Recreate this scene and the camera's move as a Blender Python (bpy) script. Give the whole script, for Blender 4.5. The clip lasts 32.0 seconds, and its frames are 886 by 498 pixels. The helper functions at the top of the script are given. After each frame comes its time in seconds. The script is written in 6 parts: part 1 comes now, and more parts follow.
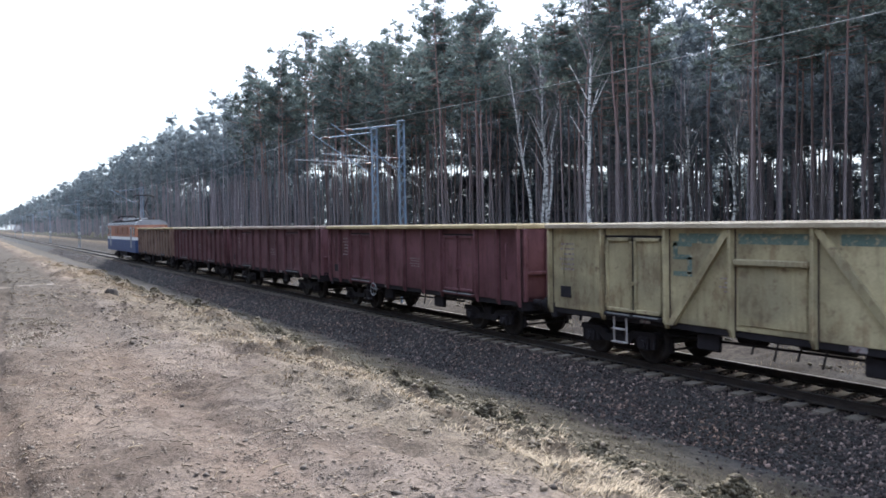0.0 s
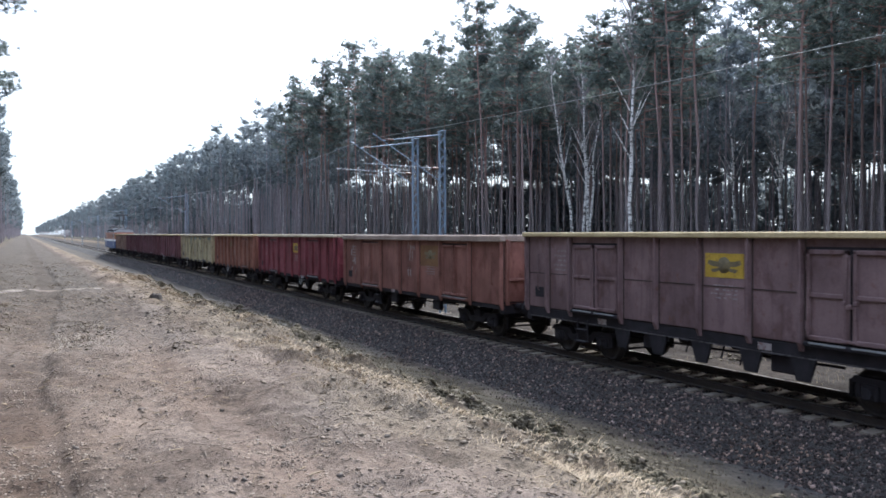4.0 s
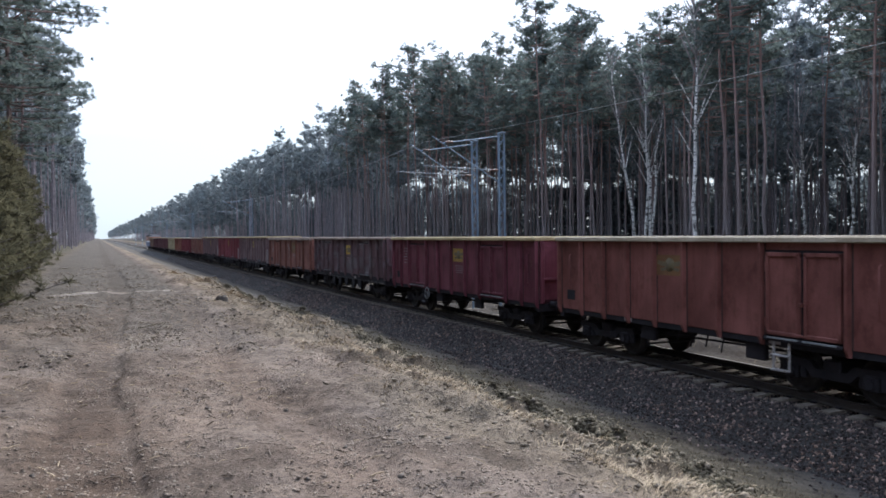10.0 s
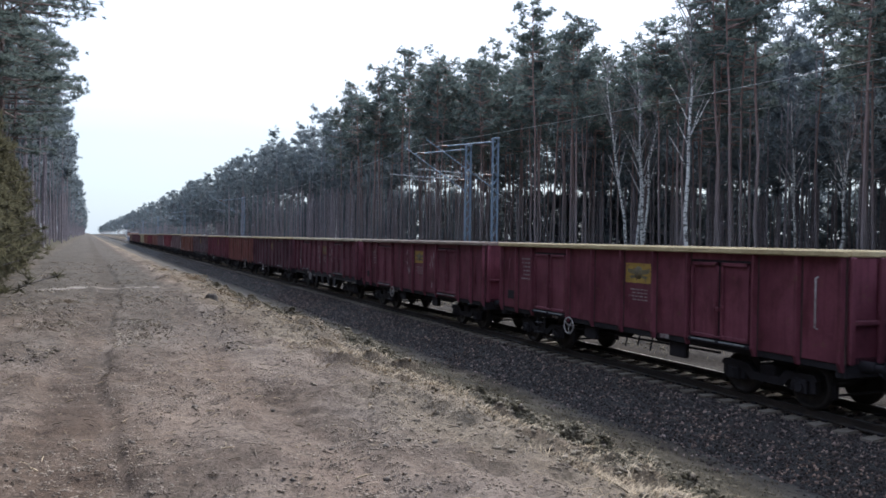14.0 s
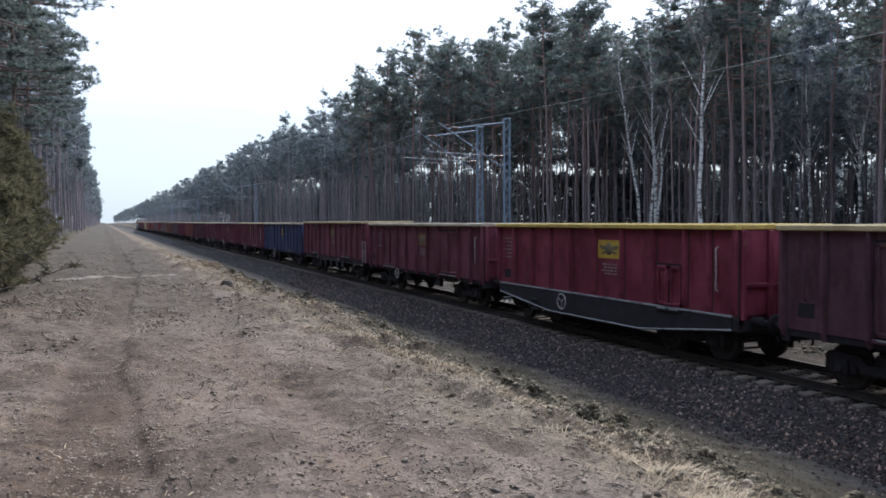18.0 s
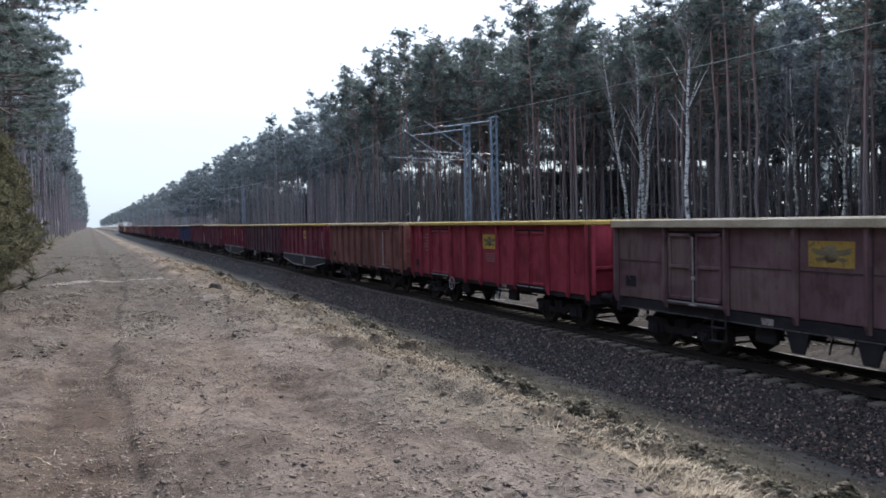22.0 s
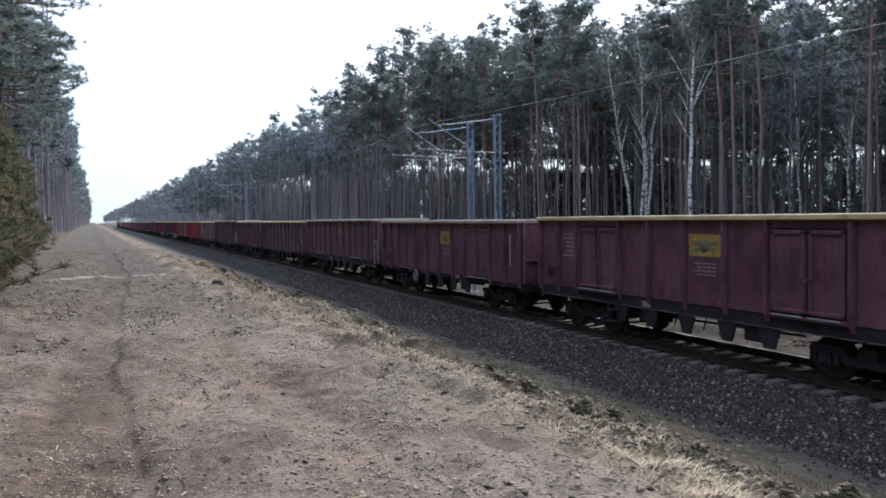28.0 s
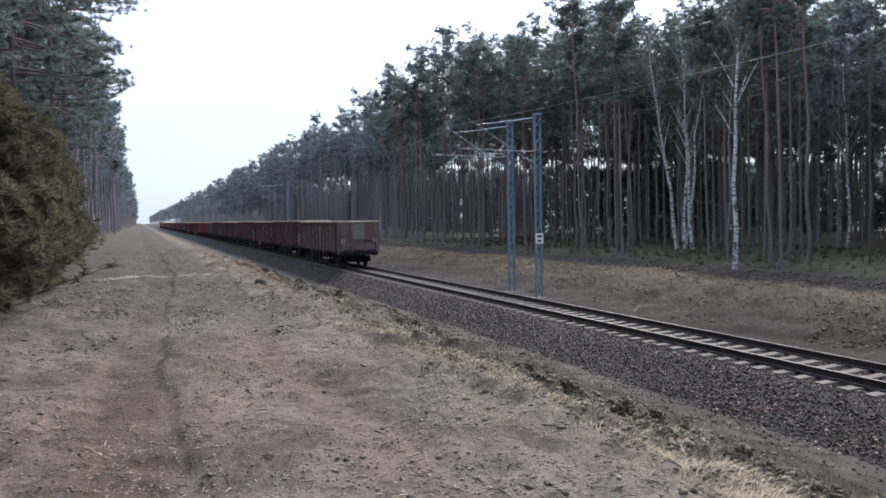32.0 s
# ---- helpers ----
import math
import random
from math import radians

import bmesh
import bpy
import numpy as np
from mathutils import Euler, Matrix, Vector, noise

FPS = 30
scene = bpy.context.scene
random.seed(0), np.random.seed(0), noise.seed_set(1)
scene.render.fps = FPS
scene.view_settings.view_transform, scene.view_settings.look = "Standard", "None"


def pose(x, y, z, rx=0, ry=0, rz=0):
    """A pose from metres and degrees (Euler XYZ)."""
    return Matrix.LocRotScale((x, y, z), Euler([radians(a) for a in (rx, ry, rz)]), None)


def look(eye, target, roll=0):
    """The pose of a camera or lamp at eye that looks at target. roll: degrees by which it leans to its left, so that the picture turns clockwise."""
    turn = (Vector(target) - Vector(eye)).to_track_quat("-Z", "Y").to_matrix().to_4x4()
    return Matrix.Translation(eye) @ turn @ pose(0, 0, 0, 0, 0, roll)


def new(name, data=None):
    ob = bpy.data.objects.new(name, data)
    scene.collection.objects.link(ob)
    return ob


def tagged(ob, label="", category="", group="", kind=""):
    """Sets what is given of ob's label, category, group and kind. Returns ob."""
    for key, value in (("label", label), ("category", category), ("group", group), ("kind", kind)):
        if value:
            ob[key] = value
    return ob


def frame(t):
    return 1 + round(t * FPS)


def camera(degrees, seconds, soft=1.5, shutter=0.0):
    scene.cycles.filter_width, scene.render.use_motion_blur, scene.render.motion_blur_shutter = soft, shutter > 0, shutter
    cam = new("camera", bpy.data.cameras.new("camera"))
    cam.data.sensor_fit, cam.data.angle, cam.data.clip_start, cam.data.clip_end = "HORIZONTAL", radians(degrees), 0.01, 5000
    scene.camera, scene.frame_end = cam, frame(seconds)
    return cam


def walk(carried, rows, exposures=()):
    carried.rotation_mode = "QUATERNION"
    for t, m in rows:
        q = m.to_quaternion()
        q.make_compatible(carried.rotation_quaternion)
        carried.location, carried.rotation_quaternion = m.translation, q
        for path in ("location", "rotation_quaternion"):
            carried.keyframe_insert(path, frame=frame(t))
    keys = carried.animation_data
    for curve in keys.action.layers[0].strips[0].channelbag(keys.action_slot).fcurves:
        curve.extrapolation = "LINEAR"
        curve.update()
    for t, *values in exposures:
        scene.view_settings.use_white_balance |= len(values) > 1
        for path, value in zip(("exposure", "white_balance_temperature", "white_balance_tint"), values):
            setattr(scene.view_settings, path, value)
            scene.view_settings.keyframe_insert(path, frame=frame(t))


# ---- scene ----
cam = camera(58.5, 32.0, soft=1.7, shutter=0.08)
EYE = 3.31   # above the rail heads, which are z = 0; the track runs along +y
TRACK = 14.05
ROWS = [
    (0.0, 87.99, 1.00, -30.78),
    (0.5, 88.00, 0.82, -30.86),
    (1.0, 88.11, 1.15, -30.34),
    (1.5, 88.45, 1.09, -29.83),
    (2.0, 88.64, 1.22, -29.36),
    (2.5, 88.68, 1.10, -28.84),
    (3.0, 88.75, 1.06, -29.22),
    (3.5, 88.80, 0.72, -28.57),
    (5.5, 88.49, -0.13, -27.11),
    (6.0, 88.36, 0.21, -26.70),
    (6.5, 88.23, -0.08, -26.24),
    (7.0, 88.46, 0.18, -26.15),
    (7.5, 88.66, 0.05, -24.91),
    (8.0, 88.77, 0.13, -24.34),
    (8.5, 88.68, 0.16, -25.01),
    (9.0, 88.90, 0.17, -24.50),
    (9.5, 88.88, 0.35, -23.88),
    (10.0, 88.93, 0.61, -23.60),
    (10.5, 88.60, 0.65, -23.29),
    (11.0, 88.62, 0.99, -23.80),
    (11.5, 88.55, 1.03, -24.04),
    (12.0, 88.67, 0.94, -24.13),
    (12.5, 88.93, 0.56, -24.09),
    (13.0, 89.01, 0.14, -24.16),
    (13.5, 88.93, -0.52, -23.65),
    (14.0, 89.21, -0.87, -24.18),
    (14.5, 88.26, -0.76, -23.82),
    (16.5, 88.00, 0.23, -22.78),
    (17.0, 88.15, 0.31, -23.13),
    (17.5, 88.03, 0.17, -23.20),
    (18.0, 87.93, 0.30, -23.25),
    (18.5, 87.97, 0.48, -23.37),
    (19.0, 87.92, 0.76, -23.63),
    (19.5, 87.84, 0.59, -23.95),
    (20.0, 87.86, 0.69, -23.89),
    (20.5, 87.82, 1.01, -23.95),
    (21.0, 87.51, 0.83, -24.01),
    (21.5, 87.60, 0.92, -23.96),
    (22.0, 87.85, 1.18, -24.09),
    (22.5, 87.95, 1.02, -24.24),
    (23.0, 87.87, 0.85, -24.18),
    (23.5, 87.79, 0.69, -24.46),
    (24.0, 87.51, 0.69, -23.73),
    (24.5, 87.41, 0.36, -23.89),
    (25.0, 87.64, 0.37, -24.05),
    (25.5, 87.16, 0.15, -23.79),
    (27.5, 87.63, 0.75, -23.97),
    (28.0, 87.71, 0.80, -23.88),
    (28.5, 87.62, 0.85, -23.50),
    (29.0, 87.56, 1.04, -23.16),
    (29.5, 87.86, 0.85, -23.01),
    (30.0, 87.95, 0.58, -22.77),
    (30.5, 87.84, 0.68, -22.42),
    (31.0, 87.66, 0.66, -21.92),
    (31.5, 87.71, 0.80, -21.12),
    (32.0, 87.72, 1.03, -21.01),
]
EXPOSURES = [(0.0, 1.74), (3.5, 1.69), (7.0, 1.56), (8.0, 1.32), (10.0, 1.24), (14.0, 1.12), (24.0, 1.18), (28.5, 1.32), (30.7, 1.30), (32.0, 1.15)]
walk(cam, [(t, pose(0, 0, EYE, rx, ry, rz)) for t, rx, ry, rz in ROWS], EXPOSURES)

# ---- world and light: a bright overcast sky, the sun behind thin cloud ahead ----
world = bpy.data.worlds.new("overcast")
scene.world = world
world.use_nodes = True
wn = world.node_tree
sky = wn.nodes.new("ShaderNodeTexSky")
sky.sky_type = "NISHITA"
sky.sun_disc = False
sky.sun_elevation = radians(42)
sky.sun_rotation = radians(40)
sky.air_density = 1.0
sky.dust_density = 2.0
sky.ozone_density = 1.0
# an even cloud layer veils the clear sky
veil = wn.nodes.new("ShaderNodeMix")
veil.data_type = "RGBA"
veil.inputs[0].default_value = 0.88
# under a cloud layer the zenith is the brightest part and the low sky pales to a misty blue
tc = wn.nodes.new("ShaderNodeTexCoord")
high = wn.nodes.new("ShaderNodeSeparateXYZ")
wn.links.new(tc.outputs["Generated"], high.inputs[0])
cloud = wn.nodes.new("ShaderNodeTexNoise")
cloud.inputs["Scale"].default_value, cloud.inputs["Detail"].default_value = 2.2, 4.0
flat_clouds = wn.nodes.new("ShaderNodeMapping")
flat_clouds.inputs["Scale"].default_value = (1.0, 1.0, 5.0)
wn.links.new(tc.outputs["Generated"], flat_clouds.inputs["Vector"])
wn.links.new(flat_clouds.outputs["Vector"], cloud.inputs["Vector"])
lift = wn.nodes.new("ShaderNodeMath")
lift.operation = "MULTIPLY_ADD"
lift.inputs[1].default_value = 0.1
wn.links.new(cloud.outputs["Fac"], lift.inputs[0])
wn.links.new(high.outputs["Z"], lift.inputs[2])
layer = wn.nodes.new("ShaderNodeValToRGB")
for at, tone in ((0.0, (0.37, 0.44, 0.52)), (0.08, (0.4, 0.48, 0.565)), (0.17, (0.44, 0.535, 0.64)), (0.25, (0.58, 0.66, 0.81)), (0.42, (0.65, 0.8, 1.09))):
    e = layer.color_ramp.elements[0] if at == 0.0 else layer.color_ramp.elements.new(at)
    e.position, e.color = at, (*tone, 1)
last = layer.color_ramp.elements[len(layer.color_ramp.elements) - 1]
last.position, last.color = 1.0, (0.69, 0.86, 1.2, 1)
wn.links.new(lift.outputs[0], layer.inputs["Fac"])
ten = wn.nodes.new("ShaderNodeVectorMath")
ten.operation = "SCALE"
ten.inputs["Scale"].default_value = 10.0
wn.links.new(layer.outputs["Color"], ten.inputs[0])
wn.links.new(ten.outputs[0], veil.inputs[7])
wn.links.new(sky.outputs["Color"], veil.inputs[6])
wn.links.new(veil.outputs[2], wn.nodes["Background"].inputs["Color"])
wn.nodes["Background"].inputs["Strength"].default_value = 0.09
sun = new("sun", bpy.data.lights.new("sun", "SUN"))
sun.data.energy = 2.6
sun.data.angle = radians(25)
sun.data.color = (1.0, 0.97, 0.92)
sun.matrix_world = look((math.sin(radians(40)) * math.cos(radians(42)), math.cos(radians(40)) * math.cos(radians(42)), math.sin(radians(42))), (0, 0, 0))


# ---- materials ----
def nodes_of(name):
    m = bpy.data.materials.new(name)
    m.use_nodes = True
    return m, m.node_tree, m.node_tree.nodes["Principled BSDF"]


def ramp(tree, fac, stops, mode="LINEAR"):
    r = tree.nodes.new("ShaderNodeValToRGB")
    r.color_ramp.interpolation = mode
    while len(r.color_ramp.elements) < len(stops):
        r.color_ramp.elements.new(0.5)
    for e, (at, c) in zip(r.color_ramp.elements, stops):
        e.position = at
        e.color = (*c, 1) if isinstance(c, tuple) else (c, c, c, 1)
    tree.links.new(fac, r.inputs["Fac"])
    return r.outputs["Color"]


def blend(tree, a, b, fac, kind="MIX"):
    m = tree.nodes.new("ShaderNodeMix")
    m.data_type, m.blend_type = "RGBA", kind
    for slot, val in ((0, fac), (6, a), (7, b)):
        if isinstance(val, (int, float)):
            m.inputs[slot].default_value = val
        elif isinstance(val, tuple):
            m.inputs[slot].default_value = (*val, 1)
        else:
            tree.links.new(val, m.inputs[slot])
    return m.outputs[2]


def coords(tree, stretch=(1, 1, 1), seed=0.0, vary=False):
    tc = tree.nodes.new("ShaderNodeTexCoord")
    mp = tree.nodes.new("ShaderNodeMapping")
    mp.inputs["Scale"].default_value = stretch
    mp.inputs["Location"].default_value = (seed * 7.3, seed * 3.1, seed * 5.7)
    tree.links.new(tc.outputs["Object"], mp.inputs["Vector"])
    if not vary:
        return mp.outputs["Vector"]
    oi = tree.nodes.new("ShaderNodeObjectInfo")
    ml = tree.nodes.new("ShaderNodeMath")
    ml.operation = "MULTIPLY"
    ml.inputs[1].default_value = 60.0
    ad = tree.nodes.new("ShaderNodeVectorMath")
    tree.links.new(oi.outputs["Random"], ml.inputs[0])
    tree.links.new(mp.outputs["Vector"], ad.inputs[0])
    tree.links.new(ml.outputs[0], ad.inputs[1])
    return ad.outputs[0]


def noise_of(tree, vec, scale, detail=5.0, rough=0.55):
    n = tree.nodes.new("ShaderNodeTexNoise")
    n.inputs["Scale"].default_value = scale
    n.inputs["Detail"].default_value = detail
    n.inputs["Roughness"].default_value = rough
    tree.links.new(vec, n.inputs["Vector"])
    return n.outputs["Fac"]


def bump_of(tree, bsdf, height, strength, distance):
    b = tree.nodes.new("ShaderNodeBump")
    b.inputs["Strength"].default_value = strength
    b.inputs["Distance"].default_value = distance
    tree.links.new(height, b.inputs["Height"])
    tree.links.new(b.outputs["Normal"], bsdf.inputs["Normal"])


def surface(name, c1, c2, scale=2.0, fine=30.0, c3=None, at3=0.62, rough=0.8, metal=0.0, bump=0.4, depth=0.01, stretch=(1, 1, 1), seed=0.0, vary=False, spec=0.4):
    """Two tones by a broad noise, grain by a fine one, and patches of a third tone."""
    m, tree, bsdf = nodes_of(name)
    vec = coords(tree, stretch, seed, vary)
    broad = noise_of(tree, vec, scale)
    grain = noise_of(tree, vec, fine, 4.0, 0.65)
    col = blend(tree, c1, c2, ramp(tree, broad, [(0.32, 0.0), (0.68, 1.0)]))
    if c3:
        patch = noise_of(tree, vec, scale * 2.7, 7.0, 0.62)
        col = blend(tree, col, c3, ramp(tree, patch, [(at3, 0.0), (at3 + 0.07, 1.0)]))
    col = blend(tree, col, ramp(tree, grain, [(0.25, 0.55), (0.75, 1.35)]), 0.6, "MULTIPLY")
    tree.links.new(col, bsdf.inputs["Base Color"])
    bsdf.inputs["Roughness"].default_value = rough
    bsdf.inputs["Metallic"].default_value = metal
    bsdf.inputs["Specular IOR Level"].default_value = spec
    bump_of(tree, bsdf, grain, bump, depth)
    return m


def paint(name, base, rust=(0.13, 0.06, 0.04), seed=0.0, worn=0.6, patch=None):
    """Old wagon paint: faded broad areas, rust blooms, streaks that run down the sheet."""
    m, tree, bsdf = nodes_of(name)
    vec = coords(tree, (1, 1, 1), seed, True)
    run = coords(tree, (5.0, 5.0, 0.35), seed, True)
    broad = noise_of(tree, vec, 0.7, 4.0)
    faded = tuple(min(1.0, c * 1.28 + 0.018) for c in base)
    dull = tuple(c * 0.66 for c in base)
    col = blend(tree, dull, faded, ramp(tree, broad, [(0.3, 0.0), (0.7, 1.0)]))
    if patch:
        zone = noise_of(tree, coords(tree, (1, 0.55, 1.6), seed + 3, True), 0.8, 1.0)
        col = blend(tree, col, patch, ramp(tree, zone, [(0.5, 0.0), (0.62, 0.65)]))
    streak = noise_of(tree, run, 1.6, 6.0, 0.6)
    col = blend(tree, col, dull, ramp(tree, streak, [(0.5, 0.0), (0.72, 0.7)]))
    bloom = noise_of(tree, vec, 4.5, 8.0, 0.66)
    col = blend(tree, col, rust, ramp(tree, bloom, [(worn, 0.0), (worn + 0.12, 0.85)]))
    stain = noise_of(tree, coords(tree, (1.0, 1.0, 0.55), seed + 5, True), 2.1, 8.0, 0.68)
    col = blend(tree, col, (0.66, 0.58, 0.56), ramp(tree, stain, [(0.5, 0.0), (0.62, 0.9)]), "MULTIPLY")
    dust = noise_of(tree, vec, 22.0, 5.0, 0.7)
    col = blend(tree, col, ramp(tree, dust, [(0.3, 0.75), (0.7, 1.25)]), 0.5, "MULTIPLY")
    tree.links.new(col, bsdf.inputs["Base Color"])
    bsdf.inputs["Roughness"].default_value = 0.68
    bsdf.inputs["Specular IOR Level"].default_value = 0.3
    bump_of(tree, bsdf, noise_of(tree, vec, 1.6, 2.0), 0.25, 0.05)
    return m


def ground_material():
    m, tree, bsdf = nodes_of("earth_and_grass")
    tc = tree.nodes.new("ShaderNodeTexCoord")
    vec = tc.outputs["Object"]
    sep = tree.nodes.new("ShaderNodeSeparateXYZ")
    tree.links.new(vec, sep.inputs[0])
    wob = noise_of(tree, vec, 0.55, 5.0, 0.6)
    a = tree.nodes.new("ShaderNodeMath")
    a.operation = "MULTIPLY_ADD"
    a.inputs[1].default_value = 2.4
    tree.links.new(wob, a.inputs[0])
    tree.links.new(sep.outputs["X"], a.inputs[2])
    span = tree.nodes.new("ShaderNodeMapRange")
    span.inputs["From Min"].default_value = -8.8
    span.inputs["From Max"].default_value = 51.2
    tree.links.new(a.outputs[0], span.inputs["Value"])
    sand, straw, soil = (0.198, 0.153, 0.119), (0.205, 0.158, 0.11), (0.062, 0.05, 0.034)
    moss = (0.078, 0.075, 0.045)
    zones = [(-10, (0.07, 0.06, 0.04)), (-4.2, (0.09, 0.08, 0.05)), (-2.6, (0.14, 0.112, 0.082)), (-1.4, sand), (2.4, sand), (3.0, straw), (3.8, straw), (4.4, soil), (9.9, (0.07, 0.059, 0.04)),
             (10.5, (0.122, 0.102, 0.076)), (11.0, (0.095, 0.081, 0.064)), (11.5, (0.055, 0.05, 0.046)), (16.8, (0.085, 0.076, 0.066)), (17.6, (0.08, 0.065, 0.05)), (20.5, (0.1, 0.08, 0.06)), (23.4, (0.22, 0.162, 0.102)), (24.8, (0.245, 0.182, 0.115)),
             (25.4, (0.055, 0.042, 0.038)), (28.2, (0.06, 0.047, 0.041)), (29.2, moss), (38, moss), (49, (0.1, 0.085, 0.06))]
    col = ramp(tree, span.outputs[0], [((x + 10) / 60.0, c) for x, c in zones])
    # trampled pine litter on the sand, in drifts along the track
    drift = noise_of(tree, coords(tree, (1.0, 0.45, 1.0)), 0.9, 6.0, 0.62)
    col = blend(tree, col, (0.54, 0.5, 0.47), ramp(tree, drift, [(0.44, 0.0), (0.58, 0.8)]), "MULTIPLY")
    pale = noise_of(tree, coords(tree, (1.0, 0.6, 1.0), 4.0), 0.7, 5.0, 0.6)
    col = blend(tree, col, (1.28, 1.26, 1.24), ramp(tree, pale, [(0.5, 0.0), (0.68, 0.9)]), "MULTIPLY")
    russet = noise_of(tree, coords(tree, (1.0, 0.5, 1.0), 6.0), 0.35, 4.0, 0.55)
    col = blend(tree, col, (1.03, 0.98, 0.93), ramp(tree, russet, [(0.45, 0.0), (0.65, 1.0)]), "MULTIPLY")
    # a pale sandy path that crosses the ride
    wind = tree.nodes.new("ShaderNodeMath")
    wind.operation = "MULTIPLY_ADD"
    wind.inputs[1].default_value = 0.7
    tree.links.new(noise_of(tree, coords(tree, (0.5, 0.5, 1), 9.0), 0.8, 3.0), wind.inputs[0])
    tree.links.new(sep.outputs["Y"], wind.inputs[2])
    along = tree.nodes.new("ShaderNodeMapRange")
    along.inputs["From Min"].default_value, along.inputs["From Max"].default_value = 24.5, 26.5
    tree.links.new(wind.outputs[0], along.inputs["Value"])
    across = tree.nodes.new("ShaderNodeMapRange")
    across.inputs["From Min"].default_value, across.inputs["From Max"].default_value = -2.0, 4.0
    tree.links.new(sep.outputs["X"], across.inputs["Value"])
    band = blend(tree, ramp(tree, along.outputs[0], [(0.24, 0.0), (0.34, 1.0), (0.44, 1.0), (0.56, 0.0)]), ramp(tree, across.outputs[0], [(0.08, 0.0), (0.2, 1.0), (0.68, 1.0), (0.74, 0.0)]), 1.0, "MULTIPLY")
    # further on, moss and brown litter take over from the bare sand
    mossy = tree.nodes.new("ShaderNodeMath")
    mossy.operation = "MULTIPLY_ADD"
    mossy.inputs[1].default_value = 22.0
    tree.links.new(noise_of(tree, coords(tree, (1.0, 0.35, 1.0), 12.0), 0.6, 6.0, 0.65), mossy.inputs[0])
    tree.links.new(sep.outputs["Y"], mossy.inputs[2])
    onward = tree.nodes.new("ShaderNodeMapRange")
    onward.inputs["From Min"].default_value, onward.inputs["From Max"].default_value = 19.0, 37.0
    tree.links.new(mossy.outputs[0], onward.inputs["Value"])
    ride = tree.nodes.new("ShaderNodeMapRange")
    ride.inputs["From Min"].default_value, ride.inputs["From Max"].default_value = -3.0, 4.0
    tree.links.new(sep.outputs["X"], ride.inputs["Value"])
    cover = blend(tree, onward.outputs[0], ramp(tree, ride.outputs[0], [(0.0, 0.0), (0.15, 0.8), (0.72, 0.8), (0.8, 0.0)]), 1.0, "MULTIPLY")
    col = blend(tree, col, (0.085, 0.072, 0.057), cover)
    col = blend(tree, col, (0.34, 0.29, 0.24), band)
    # further on, brown litter covers the bank too
    bank = tree.nodes.new("ShaderNodeMapRange")
    bank.inputs["From Min"].default_value, bank.inputs["From Max"].default_value = 3.0, 11.0
    tree.links.new(sep.outputs["X"], bank.inputs["Value"])
    later = tree.nodes.new("ShaderNodeMapRange")
    later.inputs["From Min"].default_value, later.inputs["From Max"].default_value = 36.0, 54.0
    tree.links.new(mossy.outputs[0], later.inputs["Value"])
    col = blend(tree, col, (0.082, 0.07, 0.058), blend(tree, later.outputs[0], ramp(tree, bank.outputs[0], [(0.03, 0.0), (0.1, 0.85), (0.9, 0.85), (0.97, 0.0)]), 1.0, "MULTIPLY"))
    # wheel tracks: darker reddish soil pressed smooth
    late = tree.nodes.new("ShaderNodeMapRange")
    late.inputs["From Min"].default_value, late.inputs["From Max"].default_value = 11.0, 25.0
    late.inputs["To Max"].default_value = -0.7
    tree.links.new(sep.outputs["Y"], late.inputs["Value"])
    u = tree.nodes.new("ShaderNodeMath")
    tree.links.new(sep.outputs["X"], u.inputs[0])
    tree.links.new(late.outputs[0], u.inputs[1])
    u2 = tree.nodes.new("ShaderNodeMath")
    u2.operation = "MULTIPLY_ADD"
    u2.inputs[1].default_value = 0.22
    tree.links.new(noise_of(tree, vec, 2.3, 5.0, 0.65), u2.inputs[0])
    tree.links.new(u.outputs[0], u2.inputs[2])
    lane = tree.nodes.new("ShaderNodeMapRange")
    lane.inputs["From Min"].default_value, lane.inputs["From Max"].default_value = -0.89, 3.11
    tree.links.new(u2.outputs[0], lane.inputs["Value"])
    col = blend(tree, col, (0.8, 0.75, 0.72), ramp(tree, lane.outputs[0], [(0.1, 0.0), (0.17, 0.75), (0.265, 0.85), (0.3, 0.0), (0.54, 0.0), (0.58, 0.6), (0.67, 0.6), (0.71, 0.0)]), "MULTIPLY")
    flecks = noise_of(tree, coords(tree, (1.0, 1.0, 1.0), 2.0), 8.0, 8.0, 0.74)
    col = blend(tree, col, ramp(tree, flecks, [(0.4, 0.34), (0.47, 0.95), (0.6, 1.28)]), 0.6, "MULTIPLY")
    grain = noise_of(tree, vec, 34.0, 5.0, 0.75)
    col = blend(tree, col, ramp(tree, grain, [(0.4, 0.3), (0.48, 0.95), (0.6, 1.35)]), 0.5, "MULTIPLY")
    col = blend(tree, col, (0.745, 0.76, 0.81), 1.0, "MULTIPLY")
    tree.links.new(col, bsdf.inputs["Base Color"])
    bsdf.inputs["Roughness"].default_value = 0.95
    bsdf.inputs["Specular IOR Level"].default_value = 0.15
    bump_of(tree, bsdf, flecks, 0.9, 0.04)
    return m


